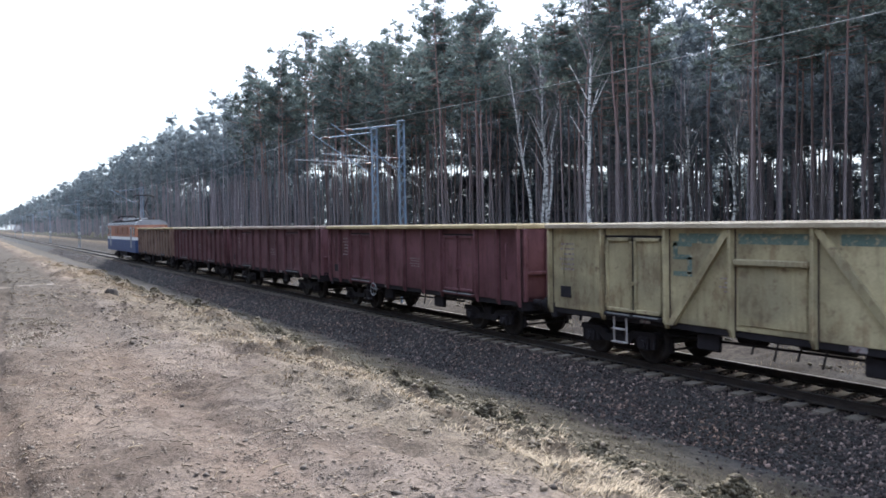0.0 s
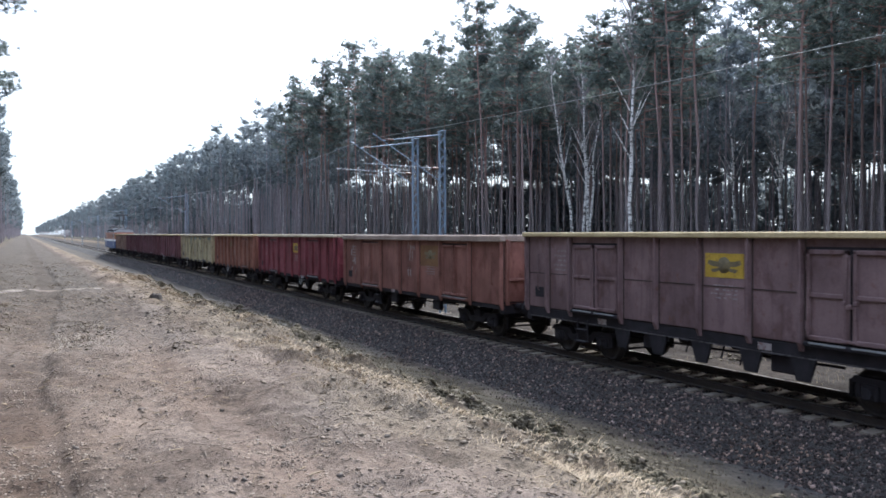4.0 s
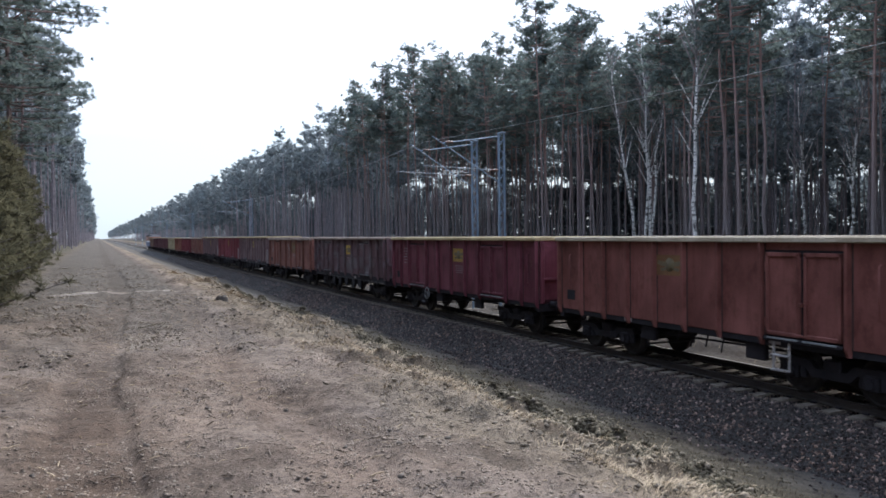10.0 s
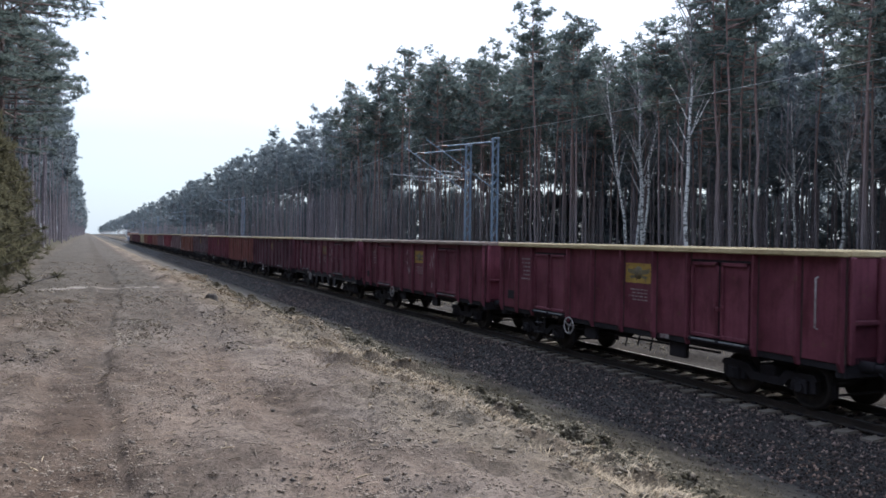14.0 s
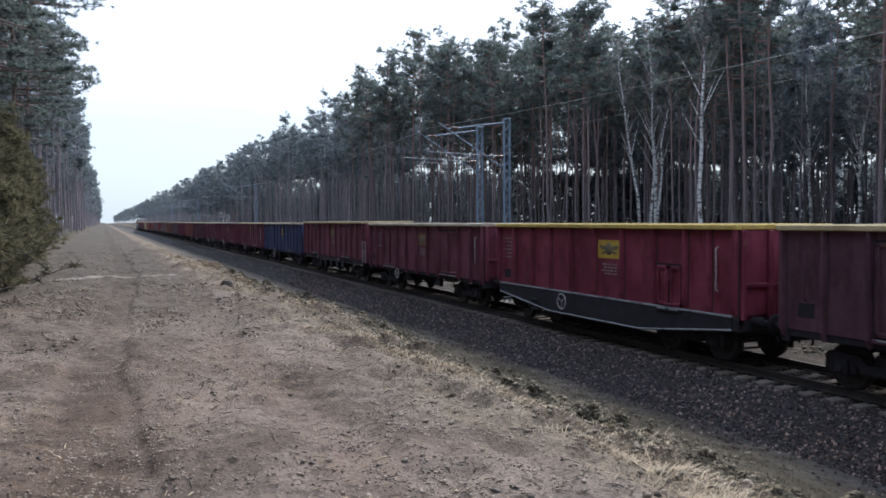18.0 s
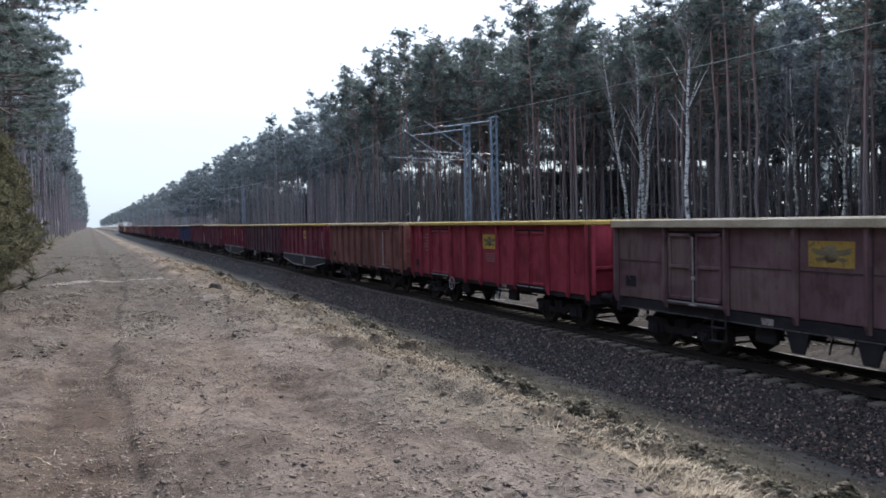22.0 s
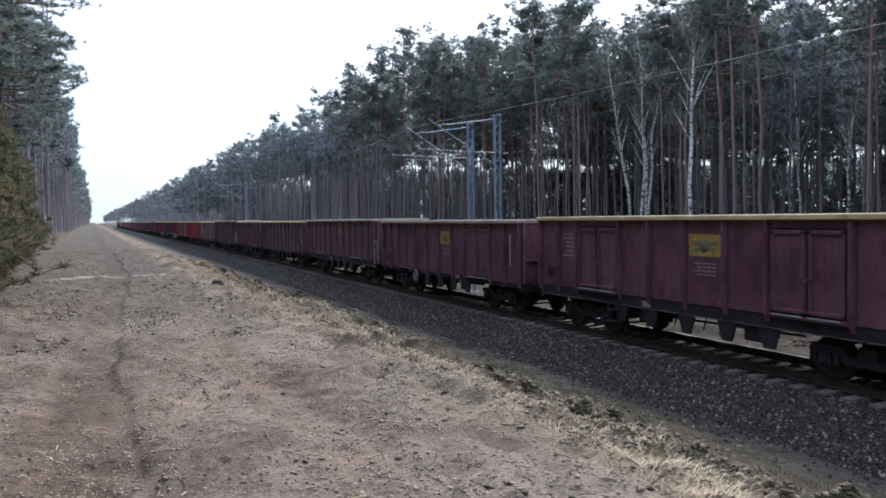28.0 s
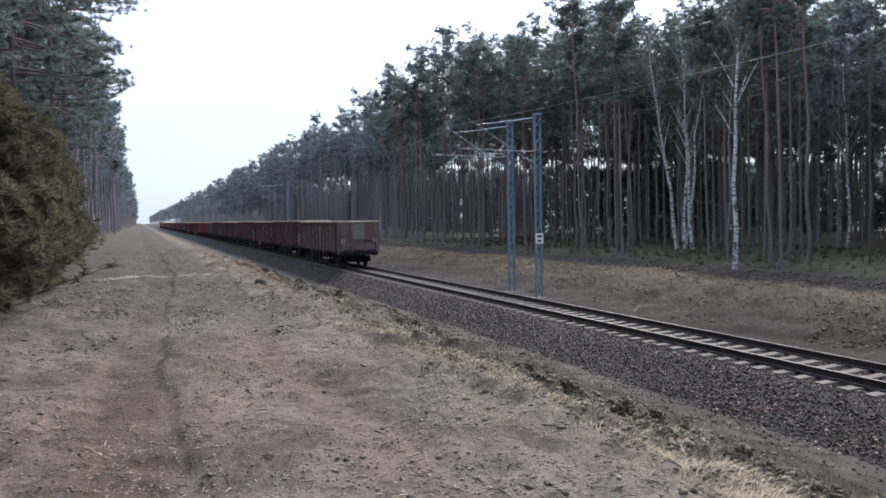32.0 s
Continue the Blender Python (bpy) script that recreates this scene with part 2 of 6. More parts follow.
def bark_material():
    m, tree, bsdf = nodes_of("pine_bark")
    tc = tree.nodes.new("ShaderNodeTexCoord")
    sep = tree.nodes.new("ShaderNodeSeparateXYZ")
    tree.links.new(tc.outputs["Object"], sep.inputs[0])
    vec = coords(tree, (1, 1, 0.25), 0, True)
    plate = noise_of(tree, vec, 9.0, 5.0, 0.65)
    low = blend(tree, (0.085, 0.071, 0.07), (0.215, 0.187, 0.186), plate)
    high = blend(tree, (0.14, 0.089, 0.081), (0.285, 0.19, 0.17), plate)
    up = tree.nodes.new("ShaderNodeMapRange")
    up.inputs["From Min"].default_value = 3.0
    up.inputs["From Max"].default_value = 12.0
    tree.links.new(sep.outputs["Z"], up.inputs["Value"])
    tree.links.new(blend(tree, low, high, up.outputs[0]), bsdf.inputs["Base Color"])
    bsdf.inputs["Roughness"].default_value = 0.9
    bsdf.inputs["Specular IOR Level"].default_value = 0.2
    bump_of(tree, bsdf, plate, 0.6, 0.03)
    return m


def foliage(name, dark, light, seed=0.0):
    m, tree, bsdf = nodes_of(name)
    geo = tree.nodes.new("ShaderNodeNewGeometry")
    col = blend(tree, dark, light, geo.outputs["Random Per Island"])
    tint = noise_of(tree, coords(tree, (1, 1, 1), seed, True), 0.35, 2.0)
    col = blend(tree, col, ramp(tree, tint, [(0.3, 0.7), (0.7, 1.3)]), 1.0, "MULTIPLY")
    tree.links.new(col, bsdf.inputs["Base Color"])
    bsdf.inputs["Roughness"].default_value = 0.75
    bsdf.inputs["Specular IOR Level"].default_value = 0.2
    tr = tree.nodes.new("ShaderNodeBsdfTranslucent")
    tree.links.new(col, tr.inputs["Color"])
    mx = tree.nodes.new("ShaderNodeMixShader")
    mx.inputs[0].default_value = 0.7
    tree.links.new(bsdf.outputs[0], mx.inputs[1])
    tree.links.new(tr.outputs[0], mx.inputs[2])
    tree.links.new(mx.outputs[0], tree.nodes["Material Output"].inputs["Surface"])
    return m


def birch_material():
    m, tree, bsdf = nodes_of("birch_bark")
    band = noise_of(tree, coords(tree, (2.0, 2.0, 5.0), 0, True), 1.6, 5.0, 0.7)
    tree.links.new(ramp(tree, band, [(0.42, (0.035, 0.03, 0.028)), (0.5, (0.5, 0.48, 0.45)), (0.75, (0.66, 0.64, 0.61))]), bsdf.inputs["Base Color"])
    bsdf.inputs["Roughness"].default_value = 0.7
    return m


def stone_material():
    """Crushed rock: every stone has its own tone, a few are pale."""
    m, tree, bsdf = nodes_of("ballast_stone")
    geo = tree.nodes.new("ShaderNodeNewGeometry")
    col = ramp(tree, geo.outputs["Random Per Island"], [(0.0, (0.0105, 0.007, 0.0066)), (0.5, (0.026, 0.0175, 0.016)), (0.76, (0.075, 0.0525, 0.0465)), (0.92, (0.16, 0.114, 0.098)), (1.0, (0.3, 0.218, 0.187))])
    grain = noise_of(tree, coords(tree), 60.0, 4.0, 0.65)
    col = blend(tree, col, ramp(tree, grain, [(0.25, 0.6), (0.75, 1.4)]), 0.7, "MULTIPLY")
    dusty = noise_of(tree, coords(tree), 0.5, 3.0)
    col = blend(tree, col, (1.2, 1.0, 0.82), ramp(tree, dusty, [(0.45, 0.0), (0.7, 0.8)]), "MULTIPLY")
    tree.links.new(col, bsdf.inputs["Base Color"])
    bsdf.inputs["Roughness"].default_value = 0.9
    return m


EARTH = ground_material()
BARK = bark_material()
NEEDLES = foliage("pine_needles", (0.064, 0.084, 0.08), (0.152, 0.184, 0.174))
SHRUB = foliage("young_pine_needles", (0.055, 0.054, 0.036), (0.118, 0.11, 0.07), 3)
# Paler and bluer than the near needles: haze is put into the colour.
HAZED_NEEDLES = foliage("hazed_woodland_needles", (0.086, 0.105, 0.116), (0.168, 0.194, 0.21), 5)
BIRCH = birch_material()
# Bark of the massed woods, lightened and blued to stand for haze.
HAZED_STEM = surface("hazed_pine_bark", (0.15, 0.127, 0.136), (0.285, 0.243, 0.255), 4, 20, rough=0.9)
TWIG = surface("birch_twig", (0.15, 0.13, 0.13), (0.27, 0.24, 0.24), 3, 20)
STRAW = surface("dry_grass", (0.29, 0.215, 0.138), (0.48, 0.375, 0.255), 1.2, 15, rough=0.9)
WEED = surface("weed_stalks", (0.075, 0.06, 0.04), (0.14, 0.112, 0.072), 1.2, 15, rough=0.9)
STONE = stone_material()
BED = surface("ballast_bed", (0.016, 0.0138, 0.0125), (0.048, 0.042, 0.037), 11.0, 38, (0.15, 0.132, 0.118), 0.58, rough=0.95, bump=1.0, depth=0.05)
CONCRETE = surface("sleeper_concrete", (0.122, 0.099, 0.079), (0.188, 0.157, 0.126), 3.0, 40, (0.085, 0.066, 0.051), 0.58, rough=0.9, vary=True)
RAILRUST = surface("rusty_rail", (0.022, 0.017, 0.015), (0.04, 0.029, 0.024), 4, 40, rough=0.8)
RAILTOP = surface("worn_rail_head", (0.075, 0.068, 0.068), (0.12, 0.11, 0.11), 4, 40, rough=0.5, metal=0.8, bump=0.05)
GEAR = surface("grimy_running_gear", (0.0085, 0.0068, 0.0088), (0.02, 0.016, 0.02), 3, 25, (0.036, 0.027, 0.027), 0.64, rough=0.85)
WHEELSTEEL = surface("wheel_steel", (0.024, 0.02, 0.02), (0.046, 0.038, 0.036), 6, 25, rough=0.6, metal=0.4)
RIM_WOOD = surface("weathered_top_rail", (0.33, 0.265, 0.185), (0.46, 0.385, 0.29), 1.5, 22, (0.26, 0.19, 0.14), 0.64, rough=0.8)
MASTBLUE = surface("mast_paint", (0.15, 0.21, 0.275), (0.22, 0.285, 0.35), 2, 20, (0.12, 0.15, 0.19), 0.64, rough=0.6)
STEEL = surface("galvanised_steel", (0.2, 0.22, 0.25), (0.3, 0.32, 0.35), 4, 30, rough=0.6, metal=0.3)
WIRE = surface("catenary_wire", (0.24, 0.25, 0.25), (0.33, 0.34, 0.33), 2, 20, rough=0.5, metal=0.4)
PORCELAIN = surface("insulator_glaze", (0.1, 0.055, 0.04), (0.16, 0.09, 0.065), 3, 20, rough=0.3)
WHITE = surface("white_plate", (0.62, 0.62, 0.6), (0.75, 0.75, 0.73), 4, 30, rough=0.6)
YELLOW = surface("yellow_panel", (0.4, 0.25, 0.03), (0.5, 0.33, 0.045), 3, 25, (0.3, 0.17, 0.05), 0.6, rough=0.7)
MIDYELLOW = surface("dull_yellow_panel", (0.29, 0.175, 0.035), (0.38, 0.24, 0.05), 3, 25, (0.2, 0.11, 0.05), 0.56, rough=0.8)
FADED = surface("faded_yellow_panel", (0.15, 0.074, 0.034), (0.205, 0.106, 0.042), 1.2, 25, (0.13, 0.06, 0.036), 0.62, rough=0.8)
MARKBLUE = surface("blue_emblem", (0.12, 0.095, 0.06), (0.19, 0.15, 0.08), 4, 25, rough=0.8)
LETTER = surface("stencil_white", (0.21, 0.175, 0.17), (0.32, 0.275, 0.265), 5, 40, (0.17, 0.1, 0.095), 0.5, rough=0.8)
GLASS = surface("dark_cab_glass", (0.02, 0.025, 0.03), (0.035, 0.04, 0.045), 2, 20, rough=0.1, spec=0.6)
BLACK = surface("black_lettering", (0.02, 0.02, 0.02), (0.04, 0.04, 0.04), 2, 20)
DEADWOOD = surface("dead_wood", (0.04, 0.03, 0.024), (0.09, 0.07, 0.055), 4, 30)
CHIP = surface("pine_litter", (0.075, 0.055, 0.042), (0.17, 0.13, 0.095), 9, 40)
CLOD = surface("sandy_turf", (0.11, 0.085, 0.06), (0.2, 0.155, 0.11), 3, 25, (0.06, 0.045, 0.032), 0.55, bump=0.8, depth=0.03)


# ---- mesh tools ----
class Shape:
    """Collects vertices and faces, and turns them into one mesh."""

    def __init__(self):
        self.v, self.f, self.s = [], [], []

    def add(self, verts, faces, smooth=False):
        n = len(self.v)
        self.v += [tuple(p) for p in verts]
        self.f += [tuple(n + i for i in face) for face in faces]
        self.s += [smooth] * len(faces)
        return self

    def box(self, x0, x1, y0, y1, z0, z1, c=0.0):
        """A box whose long edges are cut by c."""
        if c <= 0:
            v = [(x, y, z) for z in (z0, z1) for y in (y0, y1) for x in (x0, x1)]
            return self.add(v, [(0, 2, 3, 1), (4, 5, 7, 6), (0, 1, 5, 4), (2, 6, 7, 3), (0, 4, 6, 2), (1, 3, 7, 5)])
        c = min(c, (x1 - x0) * 0.4, (y1 - y0) * 0.4, (z1 - z0) * 0.4)
        rings = []
        for z, k in ((z0, c), (z0 + c, 0), (z1 - c, 0), (z1, c)):
            a, b, p, q = x0 + k, x1 - k, y0 + k, y1 - k
            e = c if k == 0 else 0.0
            rings += [(a + e, p, z), (b - e, p, z), (b, p + e, z), (b, q - e, z), (b - e, q, z), (a + e, q, z), (a, q - e, z), (a, p + e, z)]
        faces = [tuple(range(7, -1, -1)), tuple(range(24, 32))]
        for k in range(3):
            faces += [(8 * k + i, 8 * k + (i + 1) % 8, 8 * k + 8 + (i + 1) % 8, 8 * k + 8 + i) for i in range(8)]
        return self.add(rings, faces)

    def rod(self, p, q, r, r2=None, n=8, caps=True):
        p, q = Vector(p), Vector(q)
        r2 = r if r2 is None else r2
        w = (q - p).normalized()
        u = w.orthogonal().normalized()
        t = w.cross(u)
        ring = [(math.cos(2 * math.pi * i / n), math.sin(2 * math.pi * i / n)) for i in range(n)]
        v = [p + (u * a + t * b) * r for a, b in ring] + [q + (u * a + t * b) * r2 for a, b in ring]
        self.add(v, [(i, (i + 1) % n, n + (i + 1) % n, n + i) for i in range(n)], True)
        if caps:
            self.add(v, [tuple(range(n - 1, -1, -1)), tuple(range(n, 2 * n))])
        return self

    def path(self, pts, radii, n=6):
        """A bent tapering tube through the points."""
        pts = [Vector(p) for p in pts]
        v = []
        for k, p in enumerate(pts):
            w = (pts[min(k + 1, len(pts) - 1)] - pts[max(k - 1, 0)]).normalized()
            u = w.cross(Vector((0.3, 0.9, 0.1))).normalized()
            t = w.cross(u)
            v += [p + (u * math.cos(2 * math.pi * i / n) + t * math.sin(2 * math.pi * i / n)) * radii[k] for i in range(n)]
        f = [(k * n + i, k * n + (i + 1) % n, k * n + n + (i + 1) % n, k * n + n + i) for k in range(len(pts) - 1) for i in range(n)]
        return self.add(v, f, True)

    def lathe(self, profile, centre=(0, 0, 0), axis="x", n=20):
        """Turns (along, radius) pairs about an axis."""
        v = []
        for a, r in profile:
            for i in range(n):
                p, q = r * math.cos(2 * math.pi * i / n), r * math.sin(2 * math.pi * i / n)
                w = (a, p, q) if axis == "x" else (p, a, q) if axis == "y" else (p, q, a)
                v.append(tuple(c + d for c, d in zip(centre, w)))
        m = len(profile)
        f = [(k * n + i, k * n + (i + 1) % n, k * n + n + (i + 1) % n, k * n + n + i) for k in range(m - 1) for i in range(n)]
        return self.add(v, f, True)

    def prism(self, outline, x0, x1):
        """An outline in (y, z) given thickness along x."""
        n = len(outline)
        v = [(x0, y, z) for y, z in outline] + [(x1, y, z) for y, z in outline]
        return self.add(v, [tuple(range(n)), tuple(range(2 * n - 1, n - 1, -1))] + [(i, n + i, n + (i + 1) % n, (i + 1) % n) for i in range(n)])

    def torus(self, centre, R, r, n=18, k=6):
        """A ring in the y-z plane."""
        v = []
        for i in range(n):
            a = 2 * math.pi * i / n
            for j in range(k):
                b = 2 * math.pi * j / k
                d = R + r * math.cos(b)
                v.append((centre[0] + r * math.sin(b), centre[1] + d * math.cos(a), centre[2] + d * math.sin(a)))
        return self.add(v, [(i * k + j, i * k + (j + 1) % k, ((i + 1) % n) * k + (j + 1) % k, ((i + 1) % n) * k + j) for i in range(n) for j in range(k)], True)

    def mesh(self, name):
        me = bpy.data.meshes.new(name)
        me.from_pydata(self.v, [], self.f)
        me.polygons.foreach_set("use_smooth", self.s)
        me.validate()
        b = bmesh.new()
        b.from_mesh(me)
        bmesh.ops.recalc_face_normals(b, faces=b.faces)
        b.to_mesh(me)
        b.free()
        return me


def arrays_mesh(name, verts, faces, indices=None):
    """A large mesh from numpy arrays, with faces of one size."""
    me = bpy.data.meshes.new(name)
    k = faces.shape[1]
    me.vertices.add(len(verts))
    me.vertices.foreach_set("co", verts.astype(np.float32).ravel())
    me.loops.add(faces.size)
    me.loops.foreach_set("vertex_index", faces.astype(np.int32).ravel())
    me.polygons.add(len(faces))
    me.polygons.foreach_set("loop_start", np.arange(0, faces.size, k, dtype=np.int32))
    if indices is not None:
        me.polygons.foreach_set("material_index", indices.astype(np.int32))
    me.update(calc_edges=True)
    return me


def thing(name, label, category, group="", kind="", at=None):
    return tagged(new(name), label, category, group, kind)


def part(name, me, material, parent, label="", at=(0, 0, 0)):
    """One mesh object under a thing or under a part, with its own material on a mesh that others may share."""
    if isinstance(me, Shape):
        me = me.mesh(name)
    if not me.materials:
        me.materials.append(None)
    ob = new(name, me)
    ob.parent = parent
    ob.location = at
    ob.material_slots[0].link = "OBJECT"
    ob.material_slots[0].material = material
    return tagged(ob, label)


def solo(name, me, material, label, category, kind="", group=""):
    if isinstance(me, Shape):
        me = me.mesh(name)
    ob = new(name, me)
    for one in material if isinstance(material, (list, tuple)) else [material]:
        me.materials.append(one)
    return tagged(ob, label, category, group, kind)


# ---- ground ----
PROFILE = [(-600, 1.8), (-30, 1.8), (-6, 1.78), (-1, 1.71), (2.4, 1.71), (3.3, 1.66), (4.1, 1.42), (5.2, 0.92), (6.6, 0.34), (8.0, -0.18), (9.4, -0.62), (10.4, -0.82), (11.2, -0.86), (16.6, -0.86), (17.4, -0.5), (18.4, -0.38), (21.5, -0.1), (24.5, 0.28), (25.4, 0.34), (27.6, 0.3), (30, 0.6), (60, 0.7), (600, 0.7)]


def lie(x):
    return np.interp(x, [p[0] for p in PROFILE], [p[1] for p in PROFILE])


def fbm(x, y, seed, octaves):
    """A smooth sum of waves in many directions, as a cheap relief."""
    rs = np.random.RandomState(seed)
    z = np.zeros(np.broadcast(x, y).shape)
    for wl, amp, count in octaves:
        for _ in range(count):
            a, ph = rs.uniform(0, 2 * math.pi, 2)
            k = 2 * math.pi / (wl * rs.uniform(0.7, 1.4))
            z = z + amp / math.sqrt(count) * np.sin(k * (x * math.cos(a) + y * math.sin(a)) + ph)
    return z


def ruts(x, y):
    """Two wheel tracks of a vehicle along the ride: 1 inside a track, 0 beside it."""
    u = x - 0.05 * np.clip(y - 11, 0, 14) + 0.05 * np.sin(y * 0.9) + 0.03 * np.sin(y * 2.3)
    one = np.clip((u + 0.5) / 0.16, 0, 1) * np.clip((0.27 - u) / 0.06, 0, 1)
    two = np.clip((u - 1.28) / 0.12, 0, 1) * np.clip((1.86 - u) / 0.14, 0, 1)
    return one + 0.6 * two


def relief(x, y):
    near = np.exp(-np.maximum(0, np.abs(y - 14) - 22) / 14.0)
    ridge = np.exp(-((x - 4.9) / 0.7) ** 2)
    clear = np.clip((np.abs(x - TRACK) - 2.9) / 0.8, 0, 1)
    rough = 0.38 + 0.9 * np.exp(-((x - 4.0) / 1.5) ** 2) + 0.5 * np.exp(-((x - 7.5) / 2.0) ** 2) + 1.5 * np.exp(-((x - 22) / 4.0) ** 2) + 0.3 * np.exp(-((x + 2.5) / 1.5) ** 2)
    big = fbm(x, y, 3, [(6.0, 0.05, 5), (2.2, 0.045, 6)])
    small = fbm(x, y, 4, [(0.8, 0.04, 7), (0.38, 0.026, 8)])
    crumbs = np.maximum(0, fbm(x, y, 5, [(0.9, 0.08, 7), (0.45, 0.06, 9), (0.24, 0.045, 9)]))
    # trampled clods on the sand, pressed flat in the wheel tracks
    sandy = np.clip((3.4 - x) / 0.8, 0, 1) * np.clip((x + 3.0) / 0.8, 0, 1)
    rut = ruts(x, y)
    broken = np.clip(0.7 + fbm(x, y, 6, [(2.6, 0.5, 6)]), 0.2, 1.3) * (1 - 0.8 * np.clip(rut, 0, 1))
    clods = 0.03 * np.tanh(np.maximum(0, fbm(x, y, 7, [(0.28, 0.03, 11), (0.15, 0.026, 12)])) / 0.03)
    return clear * (big * rough + small * rough * near + crumbs * ridge * near + sandy * near * (clods * broken - 0.055 * rut))


def ground_height(x, y):
    return lie(x) + relief(x, y)


def build_ground():
    xs = np.unique(np.concatenate([np.linspace(-600, -40, 10), np.arange(-40, -5, 1.5), np.arange(-5, -2.2, 0.2), np.arange(-2.2, 5.6, 0.06), np.arange(5.6, 8, 0.1), np.arange(8, 11.3, 0.2), np.linspace(11.3, 16.8, 5), np.arange(17, 26, 0.2), np.arange(26, 30, 0.4), np.arange(30, 60, 2.0), np.linspace(60, 600, 12)]))
    ys = np.unique(np.concatenate([np.linspace(-300, -20, 8), np.arange(-20, 2, 1.0), np.arange(2, 10, 0.06), np.arange(10, 18, 0.1), np.arange(18, 30, 0.18), np.arange(30, 60, 0.45), np.arange(60, 140, 1.5), np.linspace(140, 2600, 40)]))
    X, Y = np.meshgrid(xs, ys)
    Z = ground_height(X, Y)
    verts = np.stack([X, Y, Z], -1).reshape(-1, 3)
    nx, ny = len(xs), len(ys)
    i = (np.arange(ny - 1)[:, None] * nx + np.arange(nx - 1)[None, :]).ravel()
    me = arrays_mesh("ground", verts, np.stack([i, i + 1, i + nx + 1, i + nx], 1))
    me.polygons.foreach_set("use_smooth", [True] * len(me.polygons))
    solo("ground", me, EARTH, "sandy forest ride with dry grass falling to the railway", "ground", "structure")


build_ground()

# ---- railway ----
bed = Shape()
outline = [(-3.0, -0.9), (-1.75, -0.31), (-1.3, -0.24), (1.3, -0.24), (1.75, -0.31), (3.0, -0.9)]
ys = [-200 + 12 * k for k in range(200)]
bed.add([(TRACK + a, y, z) for y in ys for a, z in outline], [(6 * r + k, 6 * r + k + 1, 6 * r + k + 7, 6 * r + k + 6) for r in range(199) for k in range(5)])
solo("ballast", bed, BED, "grey crushed-stone ballast bed under the track", "ballast", "structure")

track = thing("railway_track", "single track of worn rails on pale concrete sleepers", "railway track", kind="structure")
for side in (-0.7525, 0.7525):
    x = TRACK + side
    sec = [(-0.075, -0.172), (0.075, -0.172), (0.075, -0.16), (0.012, -0.135), (0.012, -0.045), (0.036, -0.03), (0.036, -0.004), (-0.036, -0.004), (-0.036, -0.03), (-0.012, -0.045), (-0.012, -0.135), (-0.075, -0.16)]
    sh = Shape()
    n = len(sec)
    v = [(x + a, y, z) for y in (-200, 2000) for a, z in sec]
    sh.add(v, [(i, (i + 1) % n, n + (i + 1) % n, n + i) for i in range(n)])
    rail = part("rail", sh, RAILRUST, track, "rust-brown steel rail")
    part("rail_head", Shape().box(x - 0.034, x + 0.034, -200, 2000, -0.008, 0.0), RAILTOP, rail, "bright worn running surface")

# ---- train ----
PITCH, SHORT = 14.45, 12.5
HALF = 1.45
FLOOR, TOP = 1.18, 3.25
SPEED, GAIN = 14.664, 0.00253


def run(t):
    """How far the train has gone by t seconds."""
    return SPEED * t + GAIN * t * t


def steps(n):
    return [32.0 * k / n for k in range(n + 1)]


cache = {}


def shared(key, make):
    full = (*key, TOP)
    if full not in cache:
        cache[full] = make().mesh(key[0])
        cache[full].materials.append(None)
    return cache[full]


def mk_wheelset():
    s = Shape()
    for k in (-1, 1):
        prof = [(k * 0.68, 0.10), (k * 0.68, 0.44), (k * 0.70, 0.485), (k * 0.725, 0.485), (k * 0.74, 0.462), (k * 0.83, 0.455), (k * 0.83, 0.385), (k * 0.79, 0.375), (k * 0.775, 0.17), (k * 0.84, 0.15), (k * 0.84, 0.0)]
        s.lathe(prof, n=22)
    s.rod((-0.7, 0, 0), (0.7, 0, 0), 0.085, n=10, caps=False)
    s.rod((-1.08, 0, 0), (1.08, 0, 0), 0.06, n=8)
    for k in (-0.785, 0.785):
        for a in range(4):
            s.box(k - 0.008, k + 0.008, 0.26 * math.cos(a * 1.571) - 0.03, 0.26 * math.cos(a * 1.571) + 0.03, 0.26 * math.sin(a * 1.571) - 0.03, 0.26 * math.sin(a * 1.571) + 0.03)
    return s


def mk_bogie():
    s = Shape()
    for k in (-1, 1):
        x = k * 1.0
        s.prism([(-1.28, 0.62), (-1.2, 0.74), (-0.5, 0.72), (-0.34, 0.56), (0.34, 0.56), (0.5, 0.72), (1.2, 0.74), (1.28, 0.62), (1.1, 0.6), (0.62, 0.58), (0.44, 0.4), (-0.44, 0.4), (-0.62, 0.58), (-1.1, 0.6)], x - 0.07, x + 0.07)
        for y in (-0.9, 0.9):
            s.box(x - 0.12, x + 0.12, y - 0.15, y + 0.15, 0.32, 0.62, 0.03)
            s.rod((x - 0.1 * k, y, 0.46), (x + 0.16 * k, y, 0.46), 0.11, 0.09, 10)
            for d in (-0.23, 0.23):
                s.rod((x, y + d, 0.36), (x, y + d, 0.66), 0.075, n=8)
    s.box(-1.05, 1.05, -0.2, 0.2, 0.5, 0.78, 0.03)
    s.box(-1.0, 1.0, -1.26, -1.16, 0.6, 0.72, 0.02)
    s.box(-1.0, 1.0, 1.16, 1.26, 0.6, 0.72, 0.02)
    s.rod((0, 0, 0.7), (0, 0, 0.98), 0.25, n=14)
    return s


